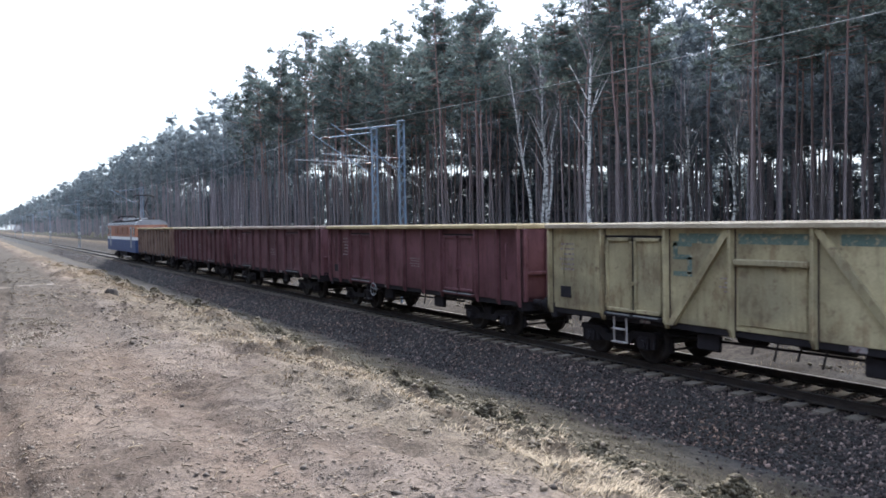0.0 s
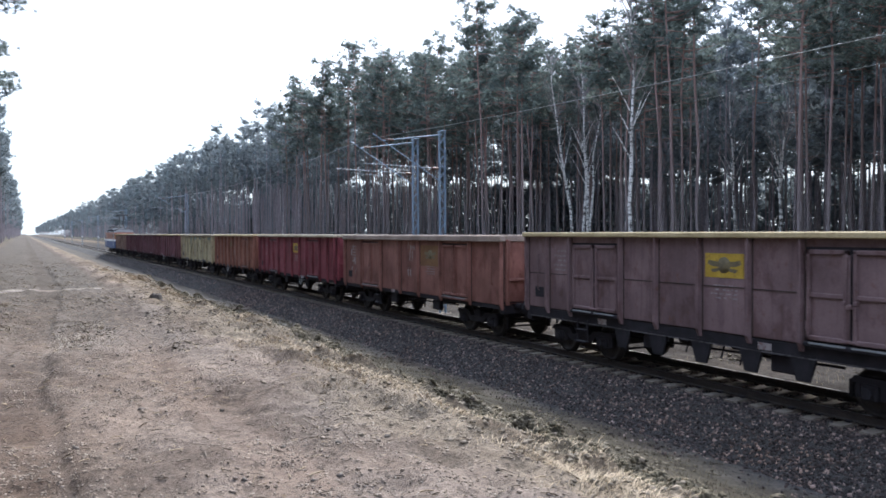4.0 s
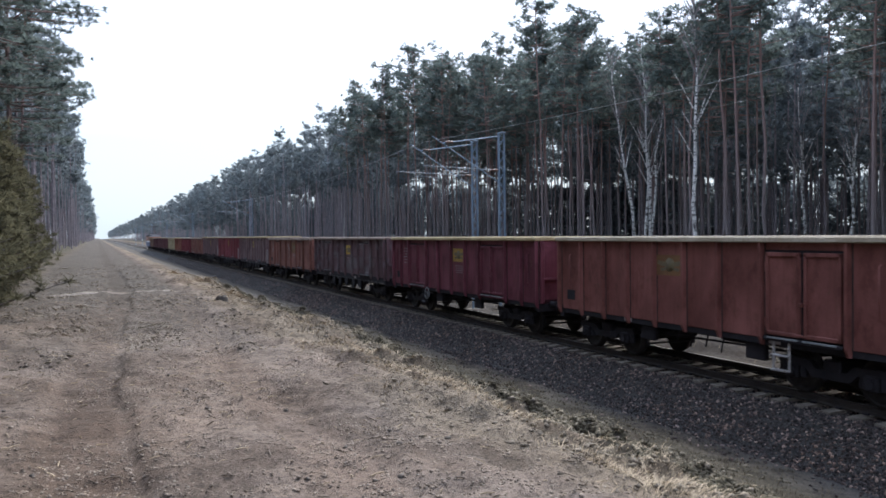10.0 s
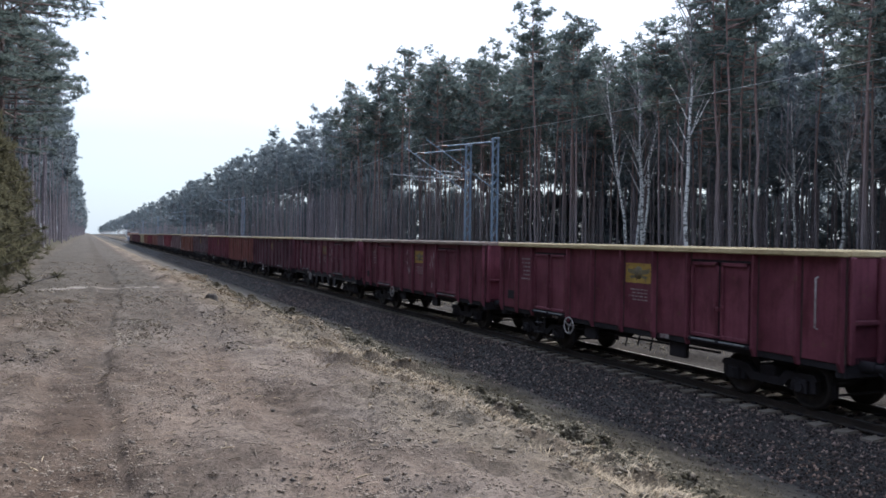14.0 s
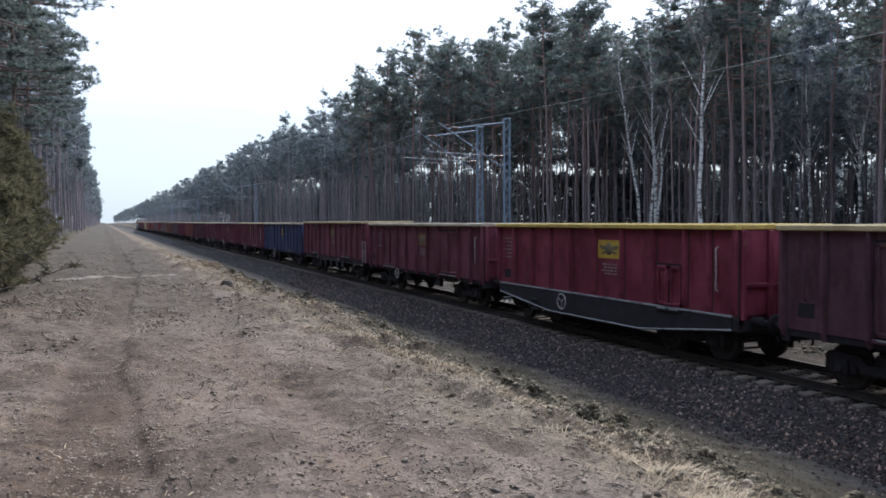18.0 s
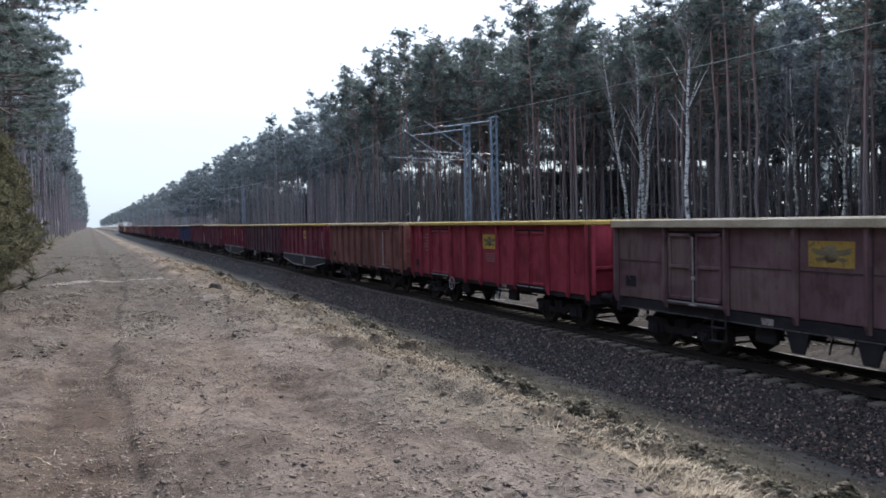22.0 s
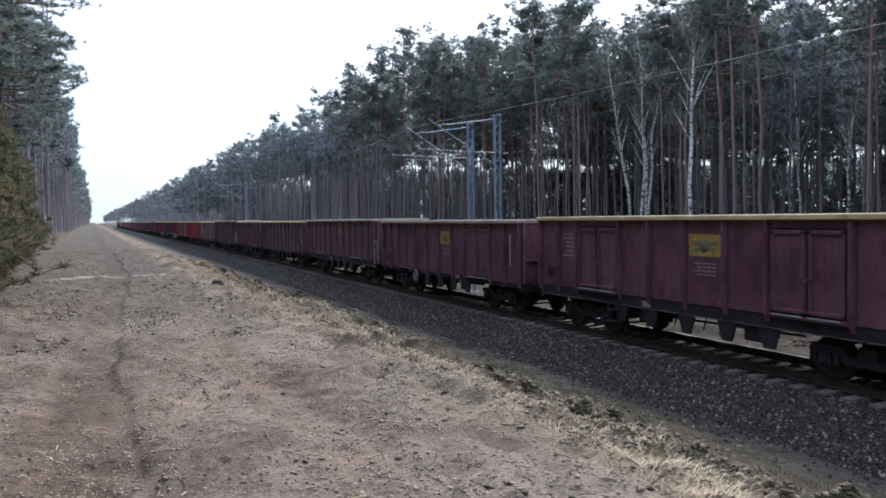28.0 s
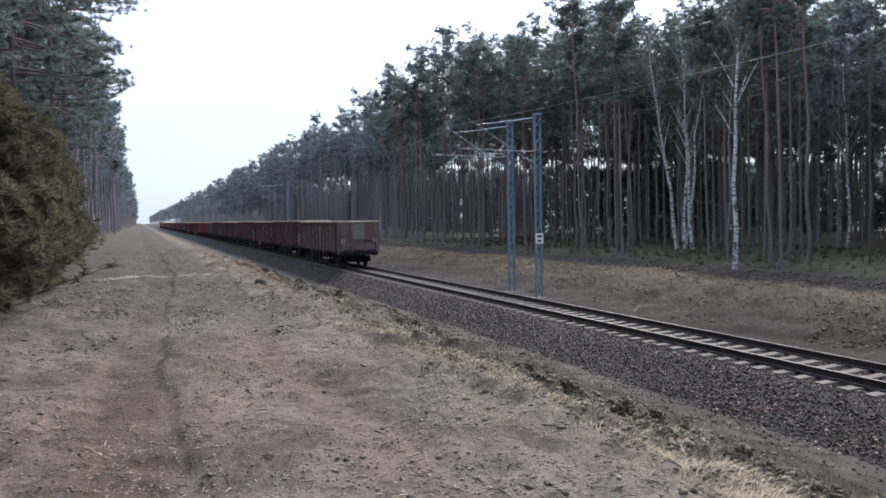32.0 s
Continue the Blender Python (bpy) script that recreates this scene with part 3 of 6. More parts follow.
def mk_brake():
    s = Shape()
    for y in (-0.36, 0.36, -1.44, 1.44):
        for k in (-1, 1):
            s.box(k * 0.76 - 0.05, k * 0.76 + 0.05, y - 0.05, y + 0.05, 0.28, 0.62, 0.015)
        s.rod((-0.8, y, 0.36), (0.8, y, 0.36), 0.03, n=6)
    return s


wheel_rows = [k / 30.0 for k in range(961)]
spinner = {}


def wheelset(bogie, y):
    """A wheelset that rolls as far as the train goes; all those at one place of a bogie share their keys."""
    if y not in spinner:
        ob = part("wheelset", shared(("wheelset",), mk_wheelset), WHEELSTEEL, bogie, at=(0, y, 0.46))
        walk(ob, [(t, Matrix.Translation((0, y, 0.46)) @ Matrix.Rotation(-run(t) / 0.46, 4, "X")) for t in wheel_rows])
        spinner[y] = ob
        return ob
    ob = spinner[y].copy()
    scene.collection.objects.link(ob)
    ob.parent = bogie
    return ob


def bogie(parent, y):
    b = part("bogie", shared(("bogie",), mk_bogie), GEAR, parent, "grimy two-axle bogie", (0, y, 0))
    wheelset(b, -0.9)
    wheelset(b, 0.9)
    tagged(part("brake_gear", shared(("brake_gear",), mk_brake), GEAR, b), kind="stuff")
    return b


def mk_buffer():
    s = Shape()
    s.rod((0, 0, 0), (0, 0.3, 0), 0.11, n=12)
    s.rod((0, 0.3, 0), (0, 0.56, 0), 0.075, n=10)
    s.lathe([(0.56, 0.0), (0.56, 0.2), (0.585, 0.235), (0.61, 0.235), (0.62, 0.0)], axis="y", n=16)
    return s


def mk_hook():
    s = Shape()
    s.box(-0.05, 0.05, 0, 0.32, -0.06, 0.05, 0.015)
    s.path([(0, 0.3, 0), (0, 0.42, -0.02), (0, 0.46, -0.12), (0, 0.4, -0.26), (0, 0.42, -0.45)], [0.035] * 5)
    return s


def mk_hose():
    return Shape().path([(0.5, -0.1, -0.05), (0.52, 0.2, -0.2), (0.5, 0.32, -0.42), (0.42, 0.4, -0.3)], [0.025] * 4)


def mk_handwheel():
    s = Shape().torus((0, 0, 0), 0.23, 0.018)
    for a in range(3):
        s.rod((0, 0, 0), (0, 0.23 * math.cos(a * 2.094 + 0.5), 0.23 * math.sin(a * 2.094 + 0.5)), 0.014, n=6)
    s.rod((0, 0, 0), (0.3, 0, 0), 0.02, n=6)
    return s


def mk_step():
    s = Shape()
    for y in (-0.2, 0.2):
        s.box(-0.012, 0.012, y - 0.025, y + 0.025, -0.52, 0.06)
    for z in (-0.5, -0.2):
        s.box(-0.1, 0.02, -0.2, 0.2, z - 0.015, z + 0.015)
    return s


def mk_railing():
    """End railing and steps at the brakeman's corner."""
    s = Shape()
    s.path([(0, 0, -0.1), (0, 0, 0.95), (0, 0.06, 1.0), (0, 0.45, 1.0)], [0.018] * 4)
    s.rod((0, 0.0, 0.5), (0, 0.45, 0.5), 0.016, n=6)
    s.rod((0, 0.45, -0.1), (0, 0.45, 1.02), 0.018, n=6)
    return s


def mk_grip(h):
    return Shape().path([(0, 0, 0), (-0.06, 0, 0.03), (-0.06, 0, h - 0.03), (0, 0, h)], [0.018] * 4)


def mk_wall(L, z0, z1, thick):
    """A side sheet with a rolled lower edge and two shallow swages."""
    s = Shape()
    s.box(-thick, 0.0, -L / 2, L / 2, z0, z1, 0.012)
    return s


def mk_post(z0, z1, w, d):
    """A hat-section side post, its foot tapering into the sill."""
    v = []
    for z, k in ((z0, 0.35), (z0 + 0.16, 1.0), (z1 - 0.02, 1.0), (z1, 0.85)):
        v += [(0, -w / 2, z), (0, w / 2, z), (-d * k, w * 0.32, z), (-d * k, -w * 0.32, z)]
    f = [(3, 2, 1, 0), (12, 13, 14, 15)]
    for r in range(3):
        f += [(4 * r + i, 4 * r + (i + 1) % 4, 4 * r + 4 + (i + 1) % 4, 4 * r + 4 + i) for i in range(4)]
    return Shape().add(v, f)


def mk_door(w, z0, z1, ribs):
    """One leaf of a side door: a sheet in a frame with cross bars."""
    s = Shape()
    s.box(-0.03, 0.0, -w / 2 + 0.04, w / 2 - 0.04, z0 + 0.04, z1 - 0.04)
    for y0, y1, a, b in ((-w / 2, -w / 2 + 0.075, z0, z1), (w / 2 - 0.075, w / 2, z0, z1), (-w / 2, w / 2, z0, z0 + 0.085), (-w / 2, w / 2, z1 - 0.085, z1)):
        s.box(-0.075, 0.0, y0, y1, a, b, 0.012)
    for k in range(ribs):
        z = z0 + (z1 - z0) * (k + 1) / (ribs + 1)
        s.box(-0.068, 0.0, -w / 2 + 0.05, w / 2 - 0.05, z - 0.04, z + 0.04, 0.01)
    for z in (z0 + 0.25, z1 - 0.3):
        s.rod((-0.06, -w / 2 + 0.01, z - 0.09), (-0.06, -w / 2 + 0.01, z + 0.09), 0.025, n=6)
    s.rod((-0.075, w / 2 - 0.06, z0 + 0.5), (-0.075, w / 2 - 0.06, z0 + 1.0), 0.016, n=6)
    s.box(-0.1, 0.0, w / 2 - 0.1, w / 2 - 0.02, z0 + 0.68, z0 + 0.76, 0.01)
    return s


def mk_rim(L, h, over):
    """The top rail all round, a flat ring with a cut edge."""
    s = Shape()
    a, b = HALF + over, L / 2 + over
    s.box(-a, -a + 0.2, -b, b, TOP - h, TOP, 0.02)
    s.box(a - 0.2, a, -b, b, TOP - h, TOP, 0.02)
    s.box(-a + 0.2, a - 0.2, -b, -b + 0.13, TOP - h, TOP - 0.003, 0.02)
    s.box(-a + 0.2, a - 0.2, b - 0.13, b, TOP - h, TOP - 0.003, 0.02)
    return s


def mk_end(L):
    """The sheet of an end wall."""
    s = Shape()
    s.box(-1.312, 1.312, -0.06, 0.0, FLOOR - 0.1, TOP - 0.1)
    return s


def mk_frame(L):
    """Underframe: side sills, headstocks, centre beam and cross members."""
    s = Shape()
    for k in (-1, 1):
        s.box(k * 1.27 - 0.05, k * 1.27 + 0.05, -L / 2, L / 2, FLOOR - 0.24, FLOOR, 0.015)
        s.box(k * 0.28 - 0.05, k * 0.28 + 0.05, -L / 2, L / 2, FLOOR - 0.36, FLOOR - 0.03)
        s.box(-1.35, 1.35, k * (L / 2 - 0.1) - 0.1, k * (L / 2 - 0.1) + 0.1, FLOOR - 0.36, FLOOR + 0.04, 0.02)
    s.box(-1.308, 1.308, -L / 2 + 0.02, L / 2 - 0.02, FLOOR - 0.03, FLOOR + 0.03)
    for k in range(-4, 5):
        s.box(-1.28, 1.28, k * L / 9.5 - 0.06, k * L / 9.5 + 0.06, FLOOR - 0.26, FLOOR - 0.03)
    return s


def mk_truss(L):
    """A fish-bellied sill along each side."""
    s = Shape()
    a = L / 2 - 0.15
    for k in (-1, 1):
        s.prism([(-a, 1.16), (a, 1.16), (a, 0.86), (L * 0.2, 0.5), (-L * 0.2, 0.5), (-a, 0.86)], k * 1.36 - 0.03, k * 1.36 + 0.03)
    return s


def mk_flange(L):
    """The pale edges of the fish-bellied sill."""
    s = Shape()
    a = L / 2 - 0.15
    for k in (-1, 1):
        x = k * 1.4
        s.box(min(x, k * 1.36) - 0.01, max(x, k * 1.36) + 0.01, -a, a, 1.13, 1.18, 0.01)
        for p, q in (((-a, 0.86), (-L * 0.2, 0.5)), ((-L * 0.2, 0.5), (L * 0.2, 0.5)), ((L * 0.2, 0.5), (a, 0.86))):
            s.rod((x, p[0], p[1]), (x, q[0], q[1]), 0.028, n=6)
    return s


def mk_tank():
    s = Shape().rod((0.3, -0.55, 0.78), (0.3, 0.55, 0.78), 0.2, n=14)
    s.rod((-0.4, 0.9, 0.82), (-0.4, 1.5, 0.82), 0.15, n=12)
    for k in (-1.9, 1.7):
        s.box(-1.2, -1.05, k - 0.28, k + 0.28, 0.56, 0.92, 0.03)
    s.rod((-0.9, -3.0, 0.8), (-0.9, 3.0, 0.72), 0.03, n=6)
    s.rod((0.1, -3.4, 0.7), (0.1, 3.4, 0.7), 0.035, n=6)
    for k in range(4):
        s.rod((-1.1, -0.9 + 0.5 * k, 0.95), (-1.1, -0.8 + 0.5 * k, 0.55 + 0.07 * (k % 2)), 0.022, n=6)
    return s


def mk_bracket():
    """A tapering bracket that hangs below a side post."""
    return Shape().prism([(-0.3, 1.0), (0.3, 1.0), (0.14, 0.5), (-0.14, 0.5)], -0.03, 0.03)


def mk_bars(rows, w, h, seed):
    """Lines of stencilled marks that cannot be read, as broken bars."""
    r = random.Random(seed)
    s = Shape()
    for k in range(rows):
        y, z = -w / 2, h / 2 - k * h / rows
        stop = w / 2 - r.uniform(0, 0.4) * w
        while y < stop:
            d = min(r.uniform(0.06, 0.16), stop - y + 0.02)
            s.box(-0.004, 0.0, y, y + d, z - h / rows * 0.36, z)
            y += d + r.uniform(0.02, 0.05)
    return s


def mk_emblem():
    """A winged-wheel-like mark drawn as plain shapes."""
    s = Shape()
    s.lathe([(-0.004, 0.0), (-0.004, 0.17), (0.0, 0.17)], n=14)
    for k in (-1, 1):
        s.prism([(0.1 * k, 0.06), (0.42 * k, 0.1), (0.44 * k, 0.02), (0.3 * k, -0.03), (0.12 * k, -0.04)], -0.005, 0.0)
        s.prism([(0.12 * k, -0.06), (0.36 * k, -0.09), (0.3 * k, -0.16), (0.14 * k, -0.13)], -0.005, 0.0)
    return s


def mk_scrapes(seed):
    """Bare whitish scrapes and splashes on a side sheet."""
    r = random.Random(seed)
    s = Shape()
    for _ in range(r.randint(4, 7)):
        y, z = r.uniform(-0.25, 0.25), r.uniform(-0.7, 0.6)
        for _ in range(r.randint(2, 5)):
            w, h = r.uniform(0.008, 0.024), r.uniform(0.03, 0.13)
            n = 7
            ring = [(y + w * math.cos(2 * math.pi * i / n) * r.uniform(0.6, 1.2), z + h * math.sin(2 * math.pi * i / n) * r.uniform(0.6, 1.2)) for i in range(n)]
            s.prism(ring, -0.003, 0.0)
            y += r.uniform(-0.08, 0.08)
            z += r.uniform(-0.15, 0.15)
    return s


KINDS = {
    # posts, doors (from, to, cross bars), all along the body from its leading end
    "box": (13.2, [0.06, 1.05, 2.05, 4.05, 5.25, 6.55, 7.85, 9.05, 11.05, 12.15, 13.14], [(2.13, 3.97), (9.13, 10.97)]),
    "rib": (11.25, [0.06, 1.2, 2.28, 3.36, 4.44, 5.52, 6.66, 7.9, 9.98, 11.19], [(7.98, 9.9)]),
    "belly": (11.3, [0.06, 1.15, 2.35, 3.5, 4.65, 5.85, 7.15, 8.47, 9.63, 10.45, 11.24], [(8.55, 9.55)]),
    "wide": (13.2, [0.06, 2.0, 4.0, 5.85, 7.45, 9.2, 11.2, 13.14], [(2.08, 3.92), (9.28, 11.12)]),
    "brace": (13.2, [0.06, 2.0, 3.98, 5.66, 7.42, 9.2, 11.2, 13.14], [(2.08, 3.9), (9.28, 11.12)]),
}


def wagon(number, kind, label, base, emblem="", bars=True, wheel=False, rail=False, scrapes=False, ribs=0, rim=None, patch=None, worn=0.6, tail=False, rust=(0.13, 0.06, 0.04)):
    global TOP
    TOP = 3.28 if rail else 3.19
    L, posts, doors = KINDS[kind]
    w = thing("open_wagon", label, "freight wagon", "wagons of the goods train")
    patch = tuple(c * TONE for c in patch) if patch else None
    coat = paint("wagon_paint", base, rust, seed=number * 1.37, worn=worn, patch=patch)
    top = rim or RIM_DARK if kind == "wide" else rim or (RIM_WOOD, RIM_TAN, RIM_WOOD, RIM_DARK, RIM_TAN)[number % 5]
    low = FLOOR + 0.03 if ribs or rail else FLOOR - 0.1
    part("underframe", shared(("underframe", L), lambda: mk_frame(L)), GEAR, w, "black grimy underframe")
    for k in (-1, 1):
        turned = Matrix.Rotation(math.pi, 4, "Z") if k > 0 else Matrix.Identity(4)

        def on_side(ob, y, x=1.345, z=0.0):
            # the meshes face -x; on the far side they are turned about
            ob.matrix_local = Matrix.Translation((k * x, (L / 2 - y) * (1 if k < 0 else -1), z)) @ turned
            return ob

        on_side(part("side_wall", shared(("side_wall", L, low), lambda: mk_wall(L, low, TOP - 0.06, 0.03)), coat, w), L / 2, 1.315)
        for y in posts:
            if k < 0:
                # A dark strip under each post paints the shade at its edges.
                on_side(part("post_seam", shared(("post_seam", low), lambda: Shape().box(-0.006, 0.0, -0.085, 0.085, low, TOP - 0.12)), SEAM_AND_SHADE, w, "dark strip along the post, its shade put into the colour"), y)
            on_side(part("post", shared(("post", low, kind == "belly"), lambda: mk_post(1.19 if kind == "belly" else low - 0.14, TOP - 0.1, 0.105, 0.115)), coat, w), y)
        for y0, y1 in doors:
            half = (y1 - y0) / 2
            z0, z1 = (low + 0.1, TOP - 0.32) if kind != "belly" else (low + 0.12, low + 1.1)
            if k < 0:
                # A black plate behind the leaves paints the shade in their gaps.
                on_side(part("door_gap", shared(("door_gap", round(half, 2), round(z1, 2), low), lambda: Shape().box(-0.008, 0.0, -half + 0.01, half - 0.01, z0 - 0.05, z1 + 0.05)), GEAR, w, "dark plate behind the door leaves, for the shade in their gaps"), (y0 + y1) / 2)
            for c in (0, 1):
                d = on_side(part("door", shared(("door", round(half, 2), ribs, round(z1, 2), low), lambda: mk_door(half - 0.1, z0, z1, ribs)), coat, w), y0 + half * (c + 0.5))
                if c == 0:
                    d.scale = (1, -1, 1)
            if k < 0:
                on_side(part("door_latch", shared(("door_latch", round(z1, 2)), lambda: Shape().rod((-0.085, 0.0, z0 + 0.05), (-0.085, 0.0, z1 - 0.1), 0.016, n=6).box(-0.11, -0.05, -0.05, 0.05, z0 + 0.62, z0 + 0.7, 0.01).box(-0.11, -0.05, -0.13, 0.13, z0 + 0.02, z0 + 0.07, 0.01)), SCRAPE if number in (26, 28) else coat, w, "worn door latch bar"), (y0 + y1) / 2)
            on_side(part("door_sill", shared(("door_sill", round(half, 2), low), lambda: Shape().box(-0.1, 0.0, -half, half, low - 0.02, low + 0.06, 0.015)), GEAR if number % 2 else coat, w), (y0 + y1) / 2)
        if rail or ribs or number >= 28:
            for y in posts[3:-3]:
                on_side(part("post_bracket", shared(("post_bracket",), mk_bracket), GEAR, w), y, 1.3)
        if k > 0:
            continue
        for y0, y1 in doors:
            half = (y1 - y0) / 2 - 0.06
            for c in (-1, 1):
                # The pale strip shows wear and also paints the edge's highlight.
                part("sill_edge", shared(("sill_edge", round(half, 2)), lambda: Shape().box(-0.112, -0.09, -half / 2 + 0.06, half / 2 - 0.06, 0.0, 0.035, 0.004)), FLANGE, w, "pale worn edge of the door sill with a painted highlight", (-1.345, L / 2 - (y0 + y1) / 2 + c * half / 2, low + 0.03))
        if ribs:
            part("weld_seam", Shape().box(-1.356, -1.345, -L / 2 + 0.1, L / 2 - 0.1, low + 0.93, low + 0.955), SEAM_AND_SHADE, w, "dark horizontal weld line")
        if rail or ribs:
            part("sill_lip", Shape().box(-1.345, -1.322, -L / 2 + 0.1, L / 2 - 0.1, FLOOR - 0.25, FLOOR - 0.225), LIP, w, "paler lower lip of the sill")
        if kind == "brace":
            for ya, yb in ((5.6, 4.1), (7.5, 9.1)):
                da, db = L / 2 - ya, L / 2 - yb
                s = Shape().prism([(da - 0.09, TOP - 0.14), (da + 0.09, TOP - 0.14), (db + 0.09, low - 0.05), (db - 0.09, low - 0.05)], -1.43, -1.318)
                part("brace", s, coat, w, "diagonal side brace")
            y = L / 2 - 6.54
            part("hatch", Shape().box(-1.37, -1.318, y - 0.74, y + 0.74, low + 0.12, low + 1.28, 0.012), coat, w)
            part("hatch_hood", Shape().box(-1.45, -1.318, y - 0.8, y + 0.8, low + 1.28, low + 1.4, 0.02), coat, w)
            green = surface("green_stripe", (0.09, 0.14, 0.125), (0.14, 0.19, 0.16), 3, 25, (0.33, 0.28, 0.19), 0.54)
            for ya, yb in ((4.3, 5.5), (5.8, 7.3), (7.9, 9.0), (11.4, 13.0)):
                part("stripe", Shape().box(-1.349, -1.344, L / 2 - yb, L / 2 - ya, TOP - 0.42, TOP - 0.22), green, w, "faded green painted band")
            s = Shape()
            for a, b, c, d in ((0.0, 0.5, 0.62, 0.72), (0.0, 0.12, 0.45, 0.7), (0.0, 0.5, 0.35, 0.45), (0.38, 0.5, 0.05, 0.4), (0.0, 0.5, 0.0, 0.1)):
                s.box(-0.004, 0, -b, -a, c, d)
            part("painted_mark", s, green, w, at=(-1.346, L / 2 - 4.15, low + 1.0))
        if emblem:
            y = {"box": 7.2, "rib": 4.98, "belly": 6.5, "brace": 6.5, "wide": 6.65 if number == 28 else 8.35}[kind]
            e = part("emblem_panel", shared(("emblem_panel", kind == "wide" and number != 28), lambda: Shape().box(-0.006, 0.0, -0.76, 0.76, -0.42, 0.32) if kind == "wide" and number != 28 else Shape().box(-0.006, 0.0, -0.51, 0.51, -0.26, 0.24)), {"new": YELLOW, "mid": MIDYELLOW, "old": FADED}[emblem], w, {"new": "yellow painted owner panel", "mid": "dull yellow owner panel", "old": "faded brownish owner panel"}[emblem], (-1.346, L / 2 - y, TOP - 0.68))
            part("emblem", shared(("emblem",), mk_emblem), MARKBLUE, e, at=(-0.006, 0, 0))
        if bars:
            tagged(part("lettering", shared(("lettering", "a"), lambda: mk_bars(4, 0.7, 0.34, 1)), LETTER, w, "white stencilled lines", at=(-1.346, L / 2 - {"box": 7.2, "wide": 8.35}.get(kind, 6.5 if kind == "belly" else 5.7), TOP - 1.26)), kind="stuff")
            tagged(part("lettering", shared(("lettering", "b" + str(number % 3)), lambda: mk_bars(6, 0.55, 0.75, 2 + number % 3)), LETTER, w, at=(-1.346, L / 2 - {"box": 1.55, "wide": 1.0}.get(kind, 0.66), TOP - 0.85)), kind="stuff")
        if scrapes:
            for y in (0.55, 1.55, 4.65, 5.9, 8.4, 11.6, 12.6) if tail else (1.6, 5.9, 8.4) if kind == "box" else (1.0, 6.55, 6.75, 9.9) if kind == "wide" else (1.8, 4.0):
                tagged(part("scrape", shared(("scrape", number, y), lambda: mk_scrapes(number * 10 + int(y))), SCRAPE, w, "whitish scrapes in the paint", (-1.346, L / 2 - y, 2.2)), kind="stuff")
        if wheel:
            part("handwheel", shared(("handwheel",), mk_handwheel), SCRAPE if number > 14 else FLANGE, w, "pale spoked brake handwheel", (-1.44, L / 2 - (8.2 if number == 7 else 6.35 if number == 25 else 4.2), 0.86))
        for y in ((3.3, 8.2) if number % 2 else (5.1,)):
            part("data_plate", shared(("data_plate",), lambda: Shape().box(-0.01, 0.0, -0.16, 0.16, -0.07, 0.07, 0.003)), LETTER, w, "small pale data plate", (-1.33, L / 2 - y, FLOOR - 0.13))
        part("label_plate", shared(("label_plate",), lambda: Shape().box(-0.012, 0.0, -0.2, 0.2, -0.14, 0.14, 0.004)), GEAR, w, at=(-1.346, L / 2 - 0.62, low + 0.42))
        if rail:
            part("end_railing", shared(("end_railing",), mk_railing), SCRAPE, w, "thin pale tubular end railing", (-1.43, -L / 2 - 0.52, FLOOR + 0.02))
            for z in (0.55, 0.95, 1.35):
                part("ladder_rung", shared(("ladder_rung",), lambda: Shape().rod((0, 0.02, 0), (0, 0.5, 0), 0.022, n=6)), coat if number > 12 else FLANGE, w, at=(-1.36, -L / 2 - 0.56, FLOOR + z))
            part("ladder_post", shared(("ladder_post",), lambda: Shape().box(-0.025, 0.025, -0.025, 0.025, -0.1, 1.75, 0.006)), coat, w, at=(-1.36, -L / 2 - 0.58, FLOOR))
            part("end_platform", Shape().box(-1.35, 1.35, -L / 2 - 0.62, -L / 2 - 0.06, FLOOR - 0.12, FLOOR - 0.06, 0.01), GEAR, w)
        for y in (0.62, L - 0.62):
            part("grip", shared(("grip",), lambda: mk_grip(1.0)), SCRAPE if number in (19, 22, 23, 25, 31, 33) and y > 1 else coat, w, at=(-1.35, L / 2 - y, FLOOR + 0.5))
    for k in (-1, 1):
        e = part("end_wall", shared(("end_wall",), lambda: mk_end(L)), coat, w)
        e.matrix_local = Matrix.Translation((0, k * (L / 2), 0)) @ (Matrix.Identity(4) if k > 0 else Matrix.Rotation(math.pi, 4, "Z"))
        for x in (-1.24, -0.46, 0.46, 1.24):
            part("end_post", shared(("end_post",), lambda: Shape().box(-0.07, 0.07, 0.0, 0.09, FLOOR - 0.1, TOP - 0.12, 0.025)), coat, e, at=(x, 0, 0))
        part("end_beam", shared(("end_beam",), lambda: Shape().box(-1.31, 1.31, 0.002, 0.07, FLOOR + 0.62, FLOOR + 0.72, 0.02)), coat, e)
        for x in (-0.875, 0.875):
            b = part("buffer", shared(("buffer",), mk_buffer), GEAR, w)
            b.matrix_local = Matrix.Translation((x, k * L / 2, 1.04)) @ (Matrix.Identity(4) if k > 0 else Matrix.Rotation(math.pi, 4, "Z"))
        hose = part("brake_hose", shared(("brake_hose",), mk_hose), GEAR, w)
        h = part("coupling", shared(("coupling",), mk_hook), GEAR, w)
        hose.matrix_local = h.matrix_local = Matrix.Translation((0, k * L / 2, 1.02)) @ (Matrix.Identity(4) if k > 0 else Matrix.Rotation(math.pi, 4, "Z"))
    part("top_rail", shared(("top_rail", L, kind == "wide"), lambda: mk_rim(L, 0.19 if kind == "wide" else 0.12, 0.045)), top, w, "pale worn top rail")
    if kind == "belly":
        part("truss", shared(("truss", L), lambda: mk_truss(L)), GEAR, w, "black fish-bellied side sill")
        part("truss_flange", shared(("truss_flange", L), lambda: mk_flange(L)), FLANGE, w, "pale grey edge of the sill")
